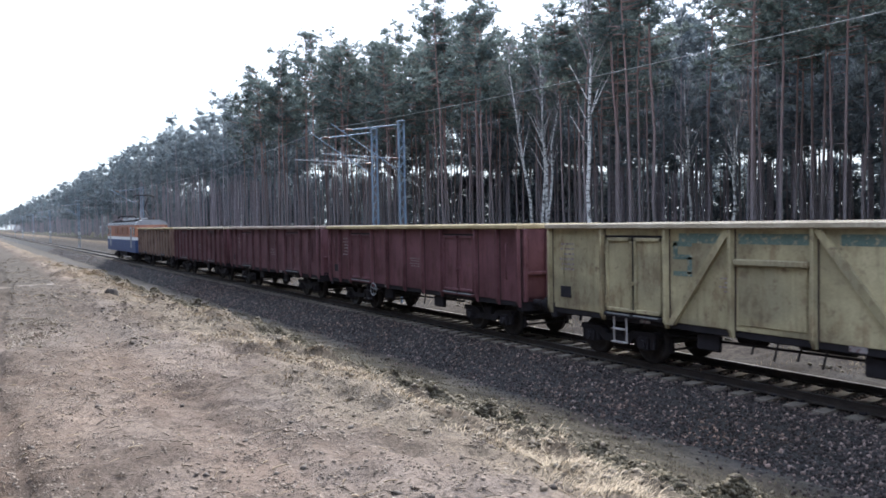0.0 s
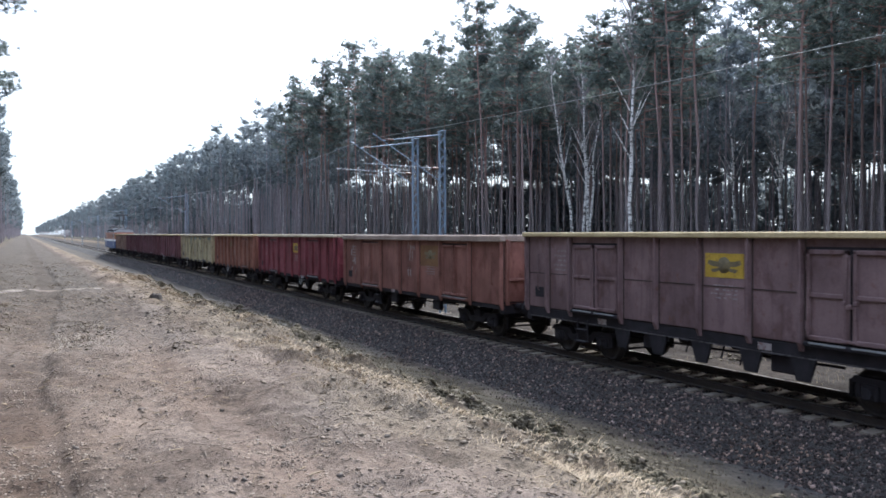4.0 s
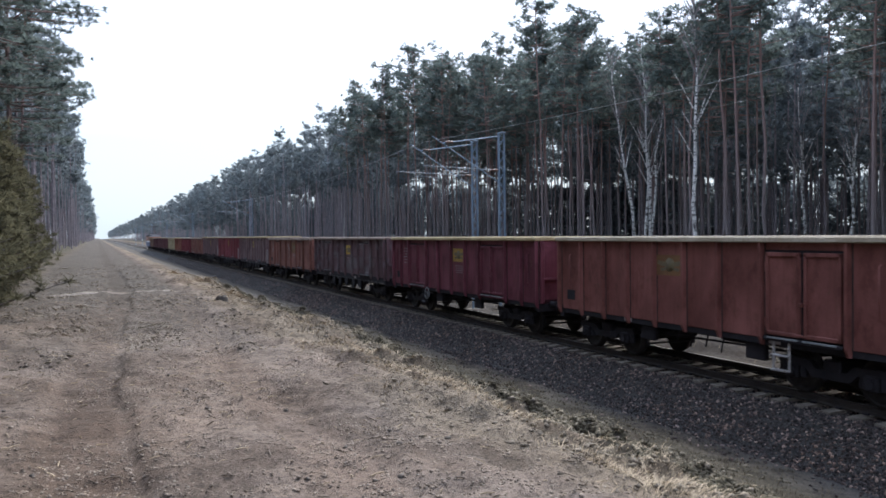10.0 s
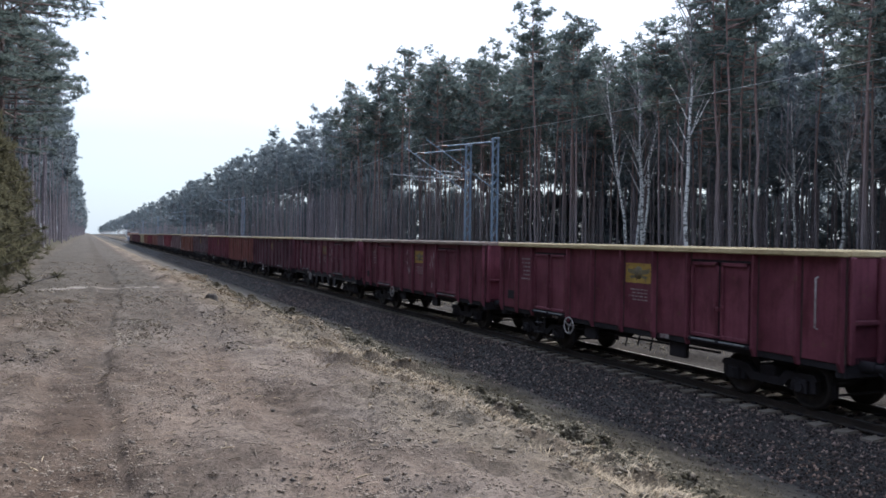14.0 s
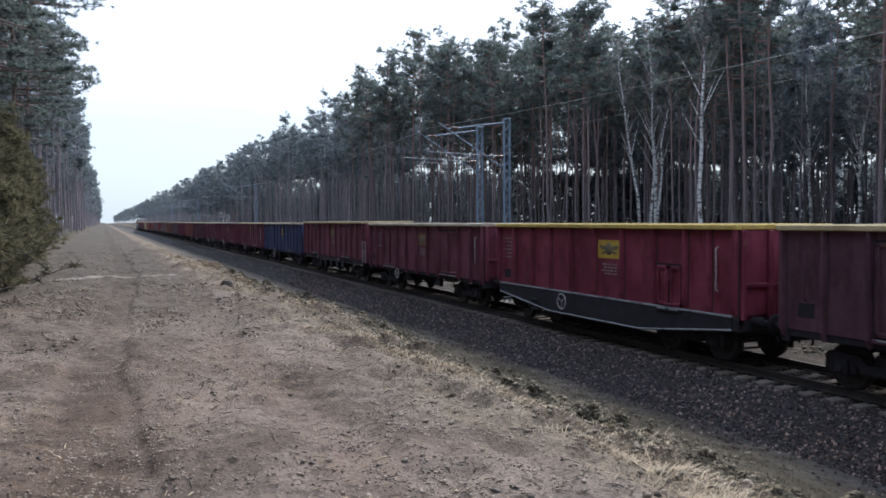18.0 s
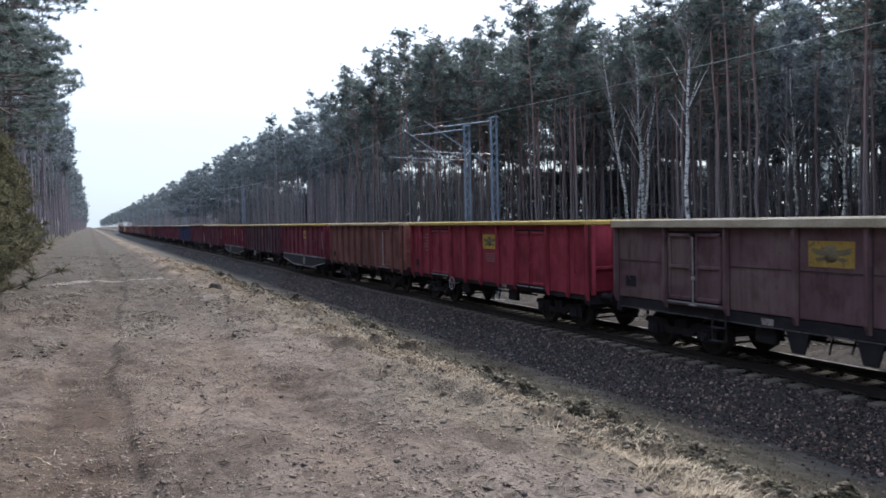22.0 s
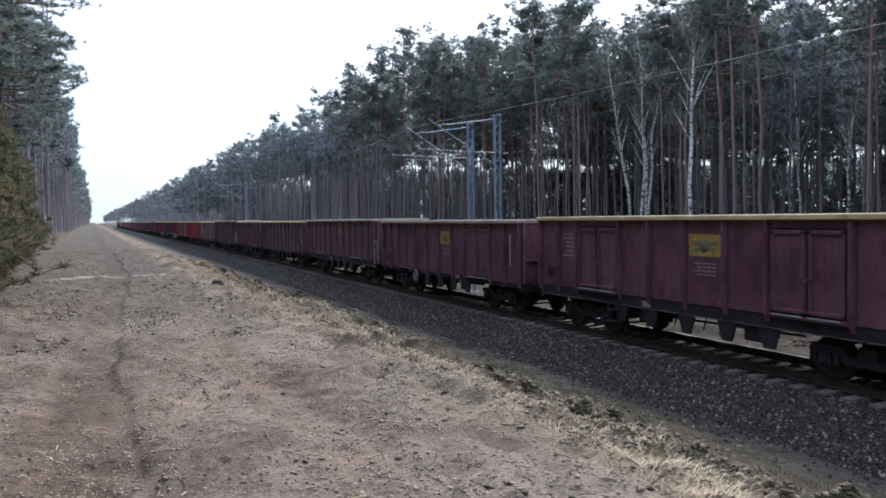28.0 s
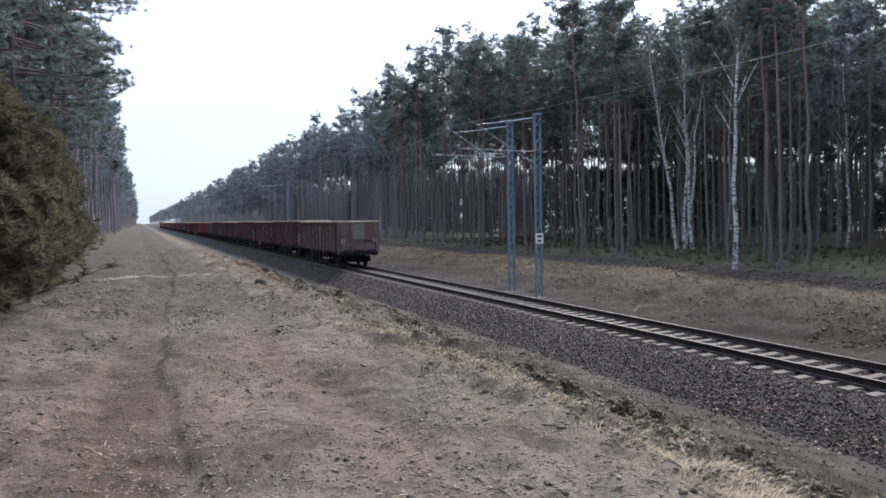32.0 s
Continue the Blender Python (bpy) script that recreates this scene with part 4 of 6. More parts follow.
    part("brake_equipment", shared(("brake_equipment",), mk_tank), GEAR, w)
    y = 8.4 if number == 15 else 2.55 if number % 2 else 3.75
    part("step", shared(("step",), mk_step), SCRAPE if number in (5, 15, 20) else GEAR, w, at=(-1.36, L / 2 - y, FLOOR - 0.2))
    off = 4.5 if L > 12 else 3.7
    bogie(w, off)
    bogie(w, -off)
    if tail:
        for x in (-1.12, 1.12):
            t = part("tail_board", Shape().box(-0.13, 0.13, -0.02, 0.0, -0.14, 0.14), SCRAPE, w, "pale tail board with dark triangles", (x, -L / 2 - 0.1, FLOOR + 0.62))
            part("tail_mark", Shape().prism([(-0.026, -0.12), (-0.022, -0.12), (-0.022, 0.12), (-0.026, 0.12)], -0.04, 0.04), BLACK, t)
        part("end_plate", Shape().box(-0.42, 0.42, -L / 2 - 0.075, -L / 2 - 0.062, FLOOR + 0.74, TOP - 0.2), surface("bare_sheet", (0.15, 0.13, 0.12), (0.21, 0.185, 0.172), 2, 25), w, "bare pale sheet on the end wall")
    return w, L


TONE = 0.93   # scales the colour of every coat
BROWN, GREYB, MAROON, DARK, RED, ORANGE = (0.165, 0.085, 0.066), (0.17, 0.122, 0.105), (0.16, 0.045, 0.044), (0.105, 0.045, 0.043), (0.23, 0.042, 0.045), (0.235, 0.098, 0.056)
TRAIN = [
    ("box", "tan-brown open wagon with closed doors on the track", (0.21, 0.135, 0.1), {}),
    ("box", "dark maroon open wagon with grimy sides", DARK, {}),
    ("box", "dull maroon open wagon with closed side doors", (0.12, 0.056, 0.054), {}),
    ("box", "maroon open wagon with a row of side posts", (0.135, 0.058, 0.056), {"wheel": True}),
    ("brace", "faded cream open wagon with diagonal braces and green band", (0.39, 0.325, 0.19), {"worn": 0.56, "patch": (0.25, 0.215, 0.14), "rust": (0.19, 0.14, 0.09)}),
    ("rib", "orange-brown open wagon with close ribs and one door", ORANGE, {"emblem": "old", "wheel": True}),
    ("box", "dark red open wagon with bright yellow owner panel", (0.185, 0.042, 0.045), {"emblem": "new", "wheel": True}),
    ("wide", "rusty orange open wagon with scraped faded panel", (0.215, 0.092, 0.062), {"emblem": "old", "scrapes": True}),
    ("box", "grey-brown open wagon with yellow panel and end railing", GREYB, {"emblem": "new", "rail": True, "ribs": 1}),
    ("box", "red open wagon with yellow panel and end railing", (0.2, 0.045, 0.048), {"emblem": "new", "rail": True, "wheel": False}),
    ("box", "faded brown open wagon with yellow panel and railing", GREYB, {"emblem": "new", "rail": True, "ribs": 1}),
    ("wide", "rusty orange-brown open wagon with white scrapes", (0.215, 0.085, 0.055), {"emblem": "old", "scrapes": True}),
    ("box", "dark brown open wagon with grey repaint patches", (0.105, 0.062, 0.058), {"emblem": "new", "ribs": 1, "patch": (0.16, 0.145, 0.15)}),
    ("box", "maroon open wagon with worn yellow panel and handwheel", MAROON, {"emblem": "mid", "wheel": True}),
    ("rib", "plain orange-brown open wagon with one double door", (0.2, 0.085, 0.055), {"emblem": "old", "bars": False}),
    ("box", "very dark brown open wagon with blackened panel", DARK, {"emblem": "old", "bars": False, "wheel": True}),
    ("box", "dark maroon open wagon with pale splashes and handwheel", (0.14, 0.045, 0.047), {"emblem": "old", "wheel": True, "scrapes": True, "ribs": 1}),
    ("box", "maroon open wagon with white splashes and yellow panel", (0.155, 0.043, 0.046), {"emblem": "mid", "wheel": True, "scrapes": True}),
    ("box", "maroon open wagon with yellow panel and pale handwheel", (0.16, 0.045, 0.047), {"emblem": "mid", "wheel": True}),
    ("box", "deep blue open wagon with yellow panel and handwheel", (0.042, 0.074, 0.115), {"emblem": "mid", "wheel": True}),
    ("box", "maroon open wagon with yellow panel and white railing", (0.155, 0.042, 0.044), {"emblem": "old", "rail": True}),
    ("box", "maroon open wagon with faded panel and handwheel", (0.15, 0.042, 0.045), {"emblem": "old", "wheel": True}),
    ("belly", "red open wagon on a black fish-bellied frame", (0.2, 0.04, 0.043), {"emblem": "new", "wheel": True, "yrim": True}),
    ("box", "sooty brown open wagon with barely visible panel", (0.1, 0.05, 0.047), {"emblem": "old", "bars": False, "wheel": True}),
    ("belly", "red open wagon with deep black side truss", (0.195, 0.04, 0.043), {"emblem": "new", "wheel": True, "yrim": True}),
    ("rib", "ochre-brown open wagon with close ribs and one door", (0.19, 0.095, 0.062), {"bars": False}),
    ("box", "bright red freshly painted open wagon with black frame", (0.3, 0.03, 0.042), {"emblem": "new", "worn": 0.72, "wheel": True, "yrim": True}),
    ("wide", "brown patched open wagon with yellow panel", (0.122, 0.072, 0.068), {"emblem": "mid", "ribs": 1, "bars": False, "rim": RIM_WOOD, "patch": (0.17, 0.118, 0.105)}),
    ("box", "dark brown open wagon with yellow panel and railing", (0.108, 0.056, 0.052), {"emblem": "old", "rail": True}),
    ("rib", "dark brown ribbed open wagon with white scrapes", (0.108, 0.055, 0.05), {"emblem": "old", "scrapes": True, "bars": False}),
    ("box", "dull brown open wagon with faded panel", (0.115, 0.062, 0.056), {"emblem": "old"}),
    ("box", "reddish-brown open wagon with end railing", (0.13, 0.068, 0.064), {"emblem": "old", "rail": True}),
    ("box", "maroon open wagon with yellow panel and brake handwheel", (0.13, 0.06, 0.06), {"emblem": "mid", "wheel": True}),
    ("box", "dark maroon open wagon with yellow panel and railing", (0.13, 0.057, 0.06), {"emblem": "mid", "rail": True}),
    ("box", "weathered grey-brown last wagon with pale tail boards", (0.16, 0.118, 0.098), {"emblem": "mid", "scrapes": True, "tail": True, "patch": (0.15, 0.085, 0.07)}),
]
rolling = []
FLANGE = surface("grey_flange", (0.16, 0.16, 0.165), (0.27, 0.265, 0.265), 2, 25, (0.08, 0.07, 0.065), 0.58, rough=0.75)
LIP = surface("paler_sill_lip", (0.05, 0.044, 0.046), (0.11, 0.098, 0.1), 2, 25, (0.03, 0.025, 0.025), 0.5, rough=0.8)
# Dark weld lines, and the shade painted beside the side posts.
SEAM_AND_SHADE = surface("seam_and_post_shade", (0.03, 0.02, 0.018), (0.06, 0.038, 0.033), 3, 25, rough=0.9)
SCRAPE = surface("pale_scrape", (0.26, 0.235, 0.225), (0.42, 0.39, 0.38), 5, 40, (0.2, 0.15, 0.14), 0.56, rough=0.8)
RIM_TAN = surface("ochre_top_rail", (0.36, 0.27, 0.14), (0.5, 0.39, 0.22), 1.5, 22, (0.22, 0.15, 0.1), 0.64, rough=0.8)
RIM_DARK = surface("brown_top_rail", (0.22, 0.16, 0.13), (0.34, 0.26, 0.21), 1.5, 22, (0.14, 0.09, 0.07), 0.64, rough=0.8)
YRIM = surface("yellow_top_rail", (0.4, 0.27, 0.06), (0.52, 0.37, 0.1), 2, 25, (0.28, 0.2, 0.12), 0.6, rough=0.75)
front = 73.8
for number, (kind, label, base, extra) in enumerate(TRAIN):
    extra = dict(extra)
    if extra.pop("yrim", False):
        extra["rim"] = YRIM
    if 13 <= number <= 25:
        # this rake's coats are darker and more purplish
        base = tuple(a * b for a, b in zip(base, (0.98, 0.73, 0.9) if kind == "rib" else (0.86, 0.46, 0.9) if kind == "belly" else (0.86, 0.59, 0.92)))
    elif base[1] > 1.3 * base[2] and base[0] > 1.7 * base[1]:
        base = tuple(a * b for a, b in zip(base, (1.0, 0.95, 1.06)))
    elif base[0] > 1.7 * base[1]:
        base = tuple(a * b for a, b in zip(base, (1.0, 0.83, 0.99) if number < 13 else (0.9, 0.71, 0.98)))
    elif base[0] < 0.2:
        base = tuple(a * b for a, b in zip(base, (1.02, 0.88, 1.03)))
    w, L = wagon(number + 1, kind, label, tuple(c * TONE for c in base), **extra)
    rolling.append((w, front - L / 2))
    front -= PITCH if L > 12 else SHORT


def locomotive():
    """An electric locomotive: blue below, orange above, pale stripe and roof, one pantograph raised."""
    e = thing("electric_locomotive", "blue and orange electric locomotive with a raised pantograph", "locomotive")
    blue = surface("loco_blue", (0.02, 0.045, 0.12), (0.038, 0.068, 0.16), 1.5, 25, (0.03, 0.035, 0.06), 0.6, rough=0.55)
    orange = surface("loco_orange", (0.27, 0.1, 0.055), (0.36, 0.15, 0.08), 1.5, 25, (0.16, 0.08, 0.06), 0.58, rough=0.55)
    silver = surface("loco_roof", (0.22, 0.22, 0.225), (0.34, 0.34, 0.34), 1.2, 25, (0.12, 0.12, 0.12), 0.58, rough=0.6)
    L, a = 17.4, 1.46

    def hull(z0, z1, lean, name, m):
        s = Shape()
        v = []
        for z, k in ((z0, 0.0 if name != "upper_body" else 0.0), (z1, lean)):
            v += [(-a + k * 0.1, -L / 2 + 0.35 + k, z), (-a + 0.35, -L / 2 + k, z), (a - 0.35, -L / 2 + k, z), (a - k * 0.1, -L / 2 + 0.35 + k, z), (a - k * 0.1, L / 2 - 0.35 - k, z), (a - 0.35, L / 2 - k, z), (-a + 0.35, L / 2 - k, z), (-a + k * 0.1, L / 2 - 0.35 - k, z)]
        s.add(v, [tuple(range(7, -1, -1)), tuple(range(8, 16))] + [(i, (i + 1) % 8, 8 + (i + 1) % 8, 8 + i) for i in range(8)])
        return part(name, s, m, e)

    hull(0.95, 2.08, 0.0, "lower_body", blue)
    hull(2.08, 2.36, 0.02, "stripe", WHITE)
    up = hull(2.36, 3.45, 0.28, "upper_body", orange)
    s = Shape()
    v = []
    for y in (-L / 2 + 0.4, L / 2 - 0.4):
        v += [(-a + 0.05, y, 3.44), (-a + 0.2, y, 3.72), (-0.7, y, 3.92), (0.7, y, 3.92), (a - 0.2, y, 3.72), (a - 0.05, y, 3.44)]
    s.add(v, [(0, 1, 2, 3, 4, 5), (11, 10, 9, 8, 7, 6)] + [(i, (i + 1) % 6, 6 + (i + 1) % 6, 6 + i) for i in range(6)])
    part("roof", s, silver, e, "pale grey curved roof")
    for y in (-3.4, -0.6, 2.2):
        g = part("vent_grille", Shape().box(-a - 0.03, -a + 0.05, y - 1.1, y + 1.1, 2.62, 3.28, 0.02), surface("loco_grille", (0.15, 0.07, 0.045), (0.21, 0.1, 0.06), 1.5, 25, rough=0.6), up)
        for k in range(6):
            part("slat", shared(("grille_slat",), lambda: Shape().box(-0.03, 0.0, -1.05, 1.05, -0.03, 0.02, 0.005)), orange, g, at=(-a - 0.03, y, 2.7 + 0.1 * k))
    for y in (-6.2, 6.2):
        d = part("cab_door", Shape().box(-a - 0.025, -a + 0.03, y - 0.36, y + 0.36, 1.35, 3.3, 0.02), silver, e, "pale grey cab side door")
        part("door_window", Shape().box(-a - 0.032, -a - 0.02, y - 0.22, y + 0.22, 2.6, 3.1, 0.004), GLASS, d)
    for y in [-7.4 + 1.05 * i for i in range(15)]:
        part("roof_seam", shared(("roof_seam",), lambda: Shape().path([(-a + 0.03, 0, 3.44), (-a + 0.18, 0, 3.74), (-0.7, 0, 3.94), (0.7, 0, 3.94)], [0.025] * 4, 4)), GEAR, e, at=(0, y, 0))
    for k in (-1, 1):
        part("cab_window", Shape().box(-a - 0.01, -a + 0.03, k * 7.7 - 0.4, k * 7.7 + 0.4, 2.55, 3.2, 0.01), GLASS, up)
        for x in (-0.62, 0.62):
            part("windscreen", Shape().box(x - 0.5, x + 0.5, k * (L / 2 - 0.16) - 0.1, k * (L / 2 - 0.16) + 0.1, 2.62, 3.2, 0.02), GLASS, up)
        for x in (-0.875, 0.875):
            b = part("buffer", shared(("buffer",), mk_buffer), GEAR, e)
            b.matrix_local = Matrix.Translation((x, k * L / 2, 1.04)) @ (Matrix.Identity(4) if k > 0 else Matrix.Rotation(math.pi, 4, "Z"))
            part("headlight", Shape().rod((x, k * (L / 2 - 0.02), 1.75), (x, k * (L / 2 + 0.06), 1.75), 0.14, n=12), WHITE, e)
        bogie(e, k * 5.0)
        p = Shape()
        if k < 0:
            base, knee, head = (0, k * 5.0, 4.0), (0, k * 5.0 + 1.5, 4.9), (0, k * 5.0 + 0.1, 6.25)
        else:
            base, knee, head = (0, k * 5.0, 4.0), (0, k * 5.0 + 1.6, 4.2), (0, k * 5.0 - 0.4, 4.4)
        for d in (-0.45, 0.45):
            p.rod((d, base[1], base[2]), (d * 0.5, knee[1], knee[2]), 0.05, n=6)
            p.rod((d * 0.5, knee[1], knee[2]), (d * 0.9, head[1], head[2]), 0.04, n=6)
        p.path([(-0.95, head[1], head[2] - 0.2), (-0.65, head[1], head[2]), (0.65, head[1], head[2]), (0.95, head[1], head[2] - 0.2)], [0.065] * 4)
        p.box(-0.8, 0.8, base[1] - 0.7, base[1] + 0.7, 3.9, 4.0, 0.02)
        part("pantograph", p, GEAR, e, "raised pantograph" if k < 0 else "folded pantograph")
        for x in (-0.6, 0.6):
            part("insulator", Shape().lathe([(3.85, 0.0), (3.85, 0.09), (3.95, 0.05), (4.0, 0.09), (4.1, 0.05), (4.15, 0.0)], (x, k * 5.0 - 1.2, 0.05), "z", 10), PORCELAIN, e)
    for y in (-1.6, 0.4, 2.0):
        part("roof_vent", Shape().box(-0.8, 0.8, y - 0.6, y + 0.6, 3.88, 4.12, 0.05), silver, e)
    part("fuel_box", Shape().box(-1.2, 1.2, -2.0, 2.0, 0.45, 0.98, 0.05), GEAR, e, "dark equipment box under the frame")
    return e


loco = locomotive()
rolling.append((loco, 73.8 + 1.1 + 17.4 / 2))

# ---- overhead line ----
def mast(x, y, boom, top=7.95, sign=False):
    m = thing("catenary_mast", "blue-painted lattice mast holding the overhead wires" + (" with a white plate" if sign else ""), "catenary mast", "masts along the line")
    g = -0.55
    for d in (-0.16, 0.16):
        s = Shape().box(x + d - 0.016, x + d + 0.016, y - 0.05, y + 0.05, g, top, 0.005)
        for e in (-0.05, 0.038):
            s.box(x + d - (0.05 if d > 0 else 0), x + d + (0.05 if d < 0 else 0), y + e, y + e + 0.012, g, top)
        part("mast_leg", s, MASTBLUE, m)
    s = Shape()
    n = 20
    for k in range(n):
        z0, z1 = g + 0.3 + (top - g - 0.5) * k / n, g + 0.3 + (top - g - 0.5) * (k + 1) / n
        for e in (-0.05, 0.05):
            s.rod((x + (-0.14 if k % 2 else 0.14), y + e, z0), (x + (0.14 if k % 2 else -0.14), y + e, z1), 0.013, n=5)
    part("lacing", s, MASTBLUE, m)
    part("foot", Shape().box(x - 0.35, x + 0.35, y - 0.4, y + 0.4, -0.95, -0.47, 0.05), CONCRETE, m, "concrete foot")
    part("cap", Shape().box(x - 0.12, x + 0.12, y - 0.24, y + 0.24, top, top + 0.06, 0.02), MASTBLUE, m)
    reach = TRACK + boom
    s = Shape().rod((x, y, top - 0.12), (reach, y, top - 0.55), 0.03, n=8)
    part("boom", s, MASTBLUE, m)
    part("brace_rod", Shape().rod((x, y, 5.6), (reach - 0.5, y, top - 0.25), 0.024, n=8), MASTBLUE, m)
    part("registration_tube", Shape().rod((x - 0.2, y, 6.25), (TRACK - 0.75, y, 6.36), 0.02, n=8), STEEL, m)
    part("steady_arm", Shape().path([(TRACK + 1.5, y, 6.1), (TRACK + 0.4, y, 6.17), (TRACK + 0.2, y, 6.13)], [0.015] * 3), STEEL, m)
    part("drop_rod", Shape().rod((TRACK + 1.5, y, 6.3), (TRACK + 1.5, y, 6.08), 0.018, n=6), STEEL, m)
    for px, pz in ((reach + 0.35, top - 0.5), (x - 0.35, 6.25)):
        part("insulator", Shape().lathe([(-0.2, 0.02), (-0.18, 0.07), (-0.12, 0.035), (-0.08, 0.07), (-0.02, 0.035), (0.02, 0.07), (0.08, 0.035), (0.12, 0.07), (0.18, 0.035), (0.2, 0.02)], (px, y, pz), "x", 10), PORCELAIN, m)
    if sign:
        p = part("number_plate", Shape().box(x - 0.2, x + 0.2, y - 0.1, y - 0.075, 2.02, 2.5, 0.006), WHITE, m, "white enamel plate with dark marks")
        for dz, w in ((2.36, 0.13), (2.16, 0.09)):
            part("mark", Shape().box(x - w, x + w, y - 0.104, y - 0.1, dz - 0.05, dz + 0.05), BLACK, p)
    return m


mast(17.24, 32.6, 0.2, 7.95, True)
mast(17.5, 36.0, 0.5, 7.95)
for k in range(1, 7):
    mast(17.4, 34.3 + 64.5 * k, 0.3, 7.95, True)


def wire(name, x, z, sag, label, r, y0=34.3):
    pts = []
    for span in range(-2, 9):
        a, n = y0 + 64.5 * span, 10
        pts += [(x, a + 64.5 * i / n, z - sag * 4 * (i / n) * (1 - i / n)) for i in range(n)]
    c = Shape().path(pts, [r] * len(pts), 5)
    return solo(name, c, WIRE, label, "overhead wire", group="overhead wires")


wire("messenger_wire", TRACK, 7.62, 0.75, "grey messenger wire strung between the masts", 0.01)
wire("contact_wire", TRACK, 6.4, 0.02, "thin contact wire above the rails", 0.0032)

# ---- woods ----
def unit(n, rs):
    d = rs.normal(size=(n, 3))
    return d / np.linalg.norm(d, axis=1)[:, None]


def crown_points(rs, h, cb, R, branches, tufts, flat=1.0):
    """Branch ends and tuft places of a pine crown about the origin."""
    t = rs.rand(branches) ** 0.85
    z = cb + (h - cb) * t
    r = R * (0.3 + 0.8 * np.sin(math.pi * (0.2 + 0.72 * t))) * rs.uniform(0.6, 1.15, branches)
    a = rs.uniform(0, 2 * math.pi, branches)
    rise = (rs.uniform(-0.05, 0.45, branches) + 0.5 * t) * flat - 0.12 * (1 - flat)
    tips = np.stack([r * np.cos(a), r * np.sin(a), z + rise * r * 0.6], 1)
    roots = np.stack([0 * r, 0 * r, z], 1)
    s = rs.uniform(0.4, 1.05, (branches, tufts, 1))
    pts = roots[:, None, :] + (tips - roots)[:, None, :] * s + rs.normal(0, 0.24, (branches, tufts, 3)) * (0.6 + 0.4 * s) * np.array([1, 1, flat])
    return roots, tips, pts.reshape(-1, 3)


def sprays(pts, rs, count, length, width):
    """Needle sprays: narrow pointed shoots that fan out of each place."""
    c = np.repeat(pts, count, 0)
    n = len(c)
    d = unit(n, rs)
    d[:, 2] = d[:, 2] * 0.7 + 0.25
    d /= np.linalg.norm(d, axis=1)[:, None]
    side = np.cross(d, unit(n, rs))
    side /= np.linalg.norm(side, axis=1)[:, None] + 1e-9
    L = length * rs.uniform(0.6, 1.3, (n, 1))
    w = width * rs.uniform(0.6, 1.3, (n, 1))
    a = c + d * L * 0.08
    v = np.stack([a + side * w, a - side * w, c + d * L], 1).reshape(-1, 3)
    return v, np.arange(3 * n).reshape(-1, 3)


def pine_template(seed, h, cb, R, lean, branches=34, tufts=9, count=14, length=0.4, width=0.042, flat=1.0):
    rs = np.random.RandomState(seed)
    roots, tips, pts = crown_points(rs, h, cb, R, branches, tufts, flat)
    v, f = sprays(pts, rs, count, length, width)
    bend = np.array(lean) * 1.0

    def shift(z):
        return bend[None, :] * ((z / h) ** 1.5)[:, None]

    v[:, :2] += shift(np.clip(v[:, 2], 0, h))
    crown = arrays_mesh("crown", v, f)
    s = Shape()
    zs = [0, 0.3, 1.5, 4, 8, 12, 16, h - 1.5, h]
    zs = sorted({min(z, h) for z in zs})
    r0 = 0.0068 * h / 2 + 0.022
    wob = rs.normal(0, 0.05, (len(zs), 2))
    wob[0] = 0
    pp = [(bend[0] * (z / h) ** 1.5 + wob[i][0], bend[1] * (z / h) ** 1.5 + wob[i][1], z) for i, z in enumerate(zs)]
    s.path(pp, [r0 * (1.25 if z == 0 else 1.0) * (1 - 0.86 * (z / h) ** 1.1) + 0.012 for z in zs], 8)
    for p, q in zip(roots, tips):
        o = bend * (p[2] / h) ** 1.5
        mid = (p * 0.5 + q * 0.5) + np.array([0, 0, -0.12])
        s.path([(p[0] + o[0], p[1] + o[1], p[2]), (mid[0] + o[0], mid[1] + o[1], mid[2]), (q[0] + o[0], q[1] + o[1], q[2])], [0.05, 0.03, 0.01], 4)
    for _ in range(9):
        z, a, r = rs.uniform(3, cb), rs.uniform(0, 6.28), rs.uniform(0.3, 1.3)
        o = bend * (z / h) ** 1.5
        s.path([(o[0], o[1], z), (o[0] + r * math.cos(a), o[1] + r * math.sin(a), z + rs.uniform(-0.1, 0.3))], [0.025, 0.006], 4)
    trunk = s.mesh("trunk")
    crown.materials.append(NEEDLES)
    trunk.materials.append(BARK)
    return trunk, crown


TEMPLATES = []
for k in range(10):
    r = random.Random(k)
    h = r.uniform(19.5, 23.0)
    TEMPLATES.append((h, *pine_template(40 + k, h, h * r.uniform(0.52, 0.66), r.uniform(1.9, 2.6), (r.uniform(-0.5, 0.5), r.uniform(-0.5, 0.5)))))


WIDE = []
for k in range(4):
    r = random.Random(90 + k)
    h = r.uniform(20, 23)
    WIDE.append((h, *pine_template(140 + k, h, h * r.uniform(0.26, 0.36), r.uniform(3.6, 4.3), (r.uniform(0.1, 0.6), r.uniform(-0.3, 0.3)), 66, 13, 30, 0.3, 0.017, 0.35)))


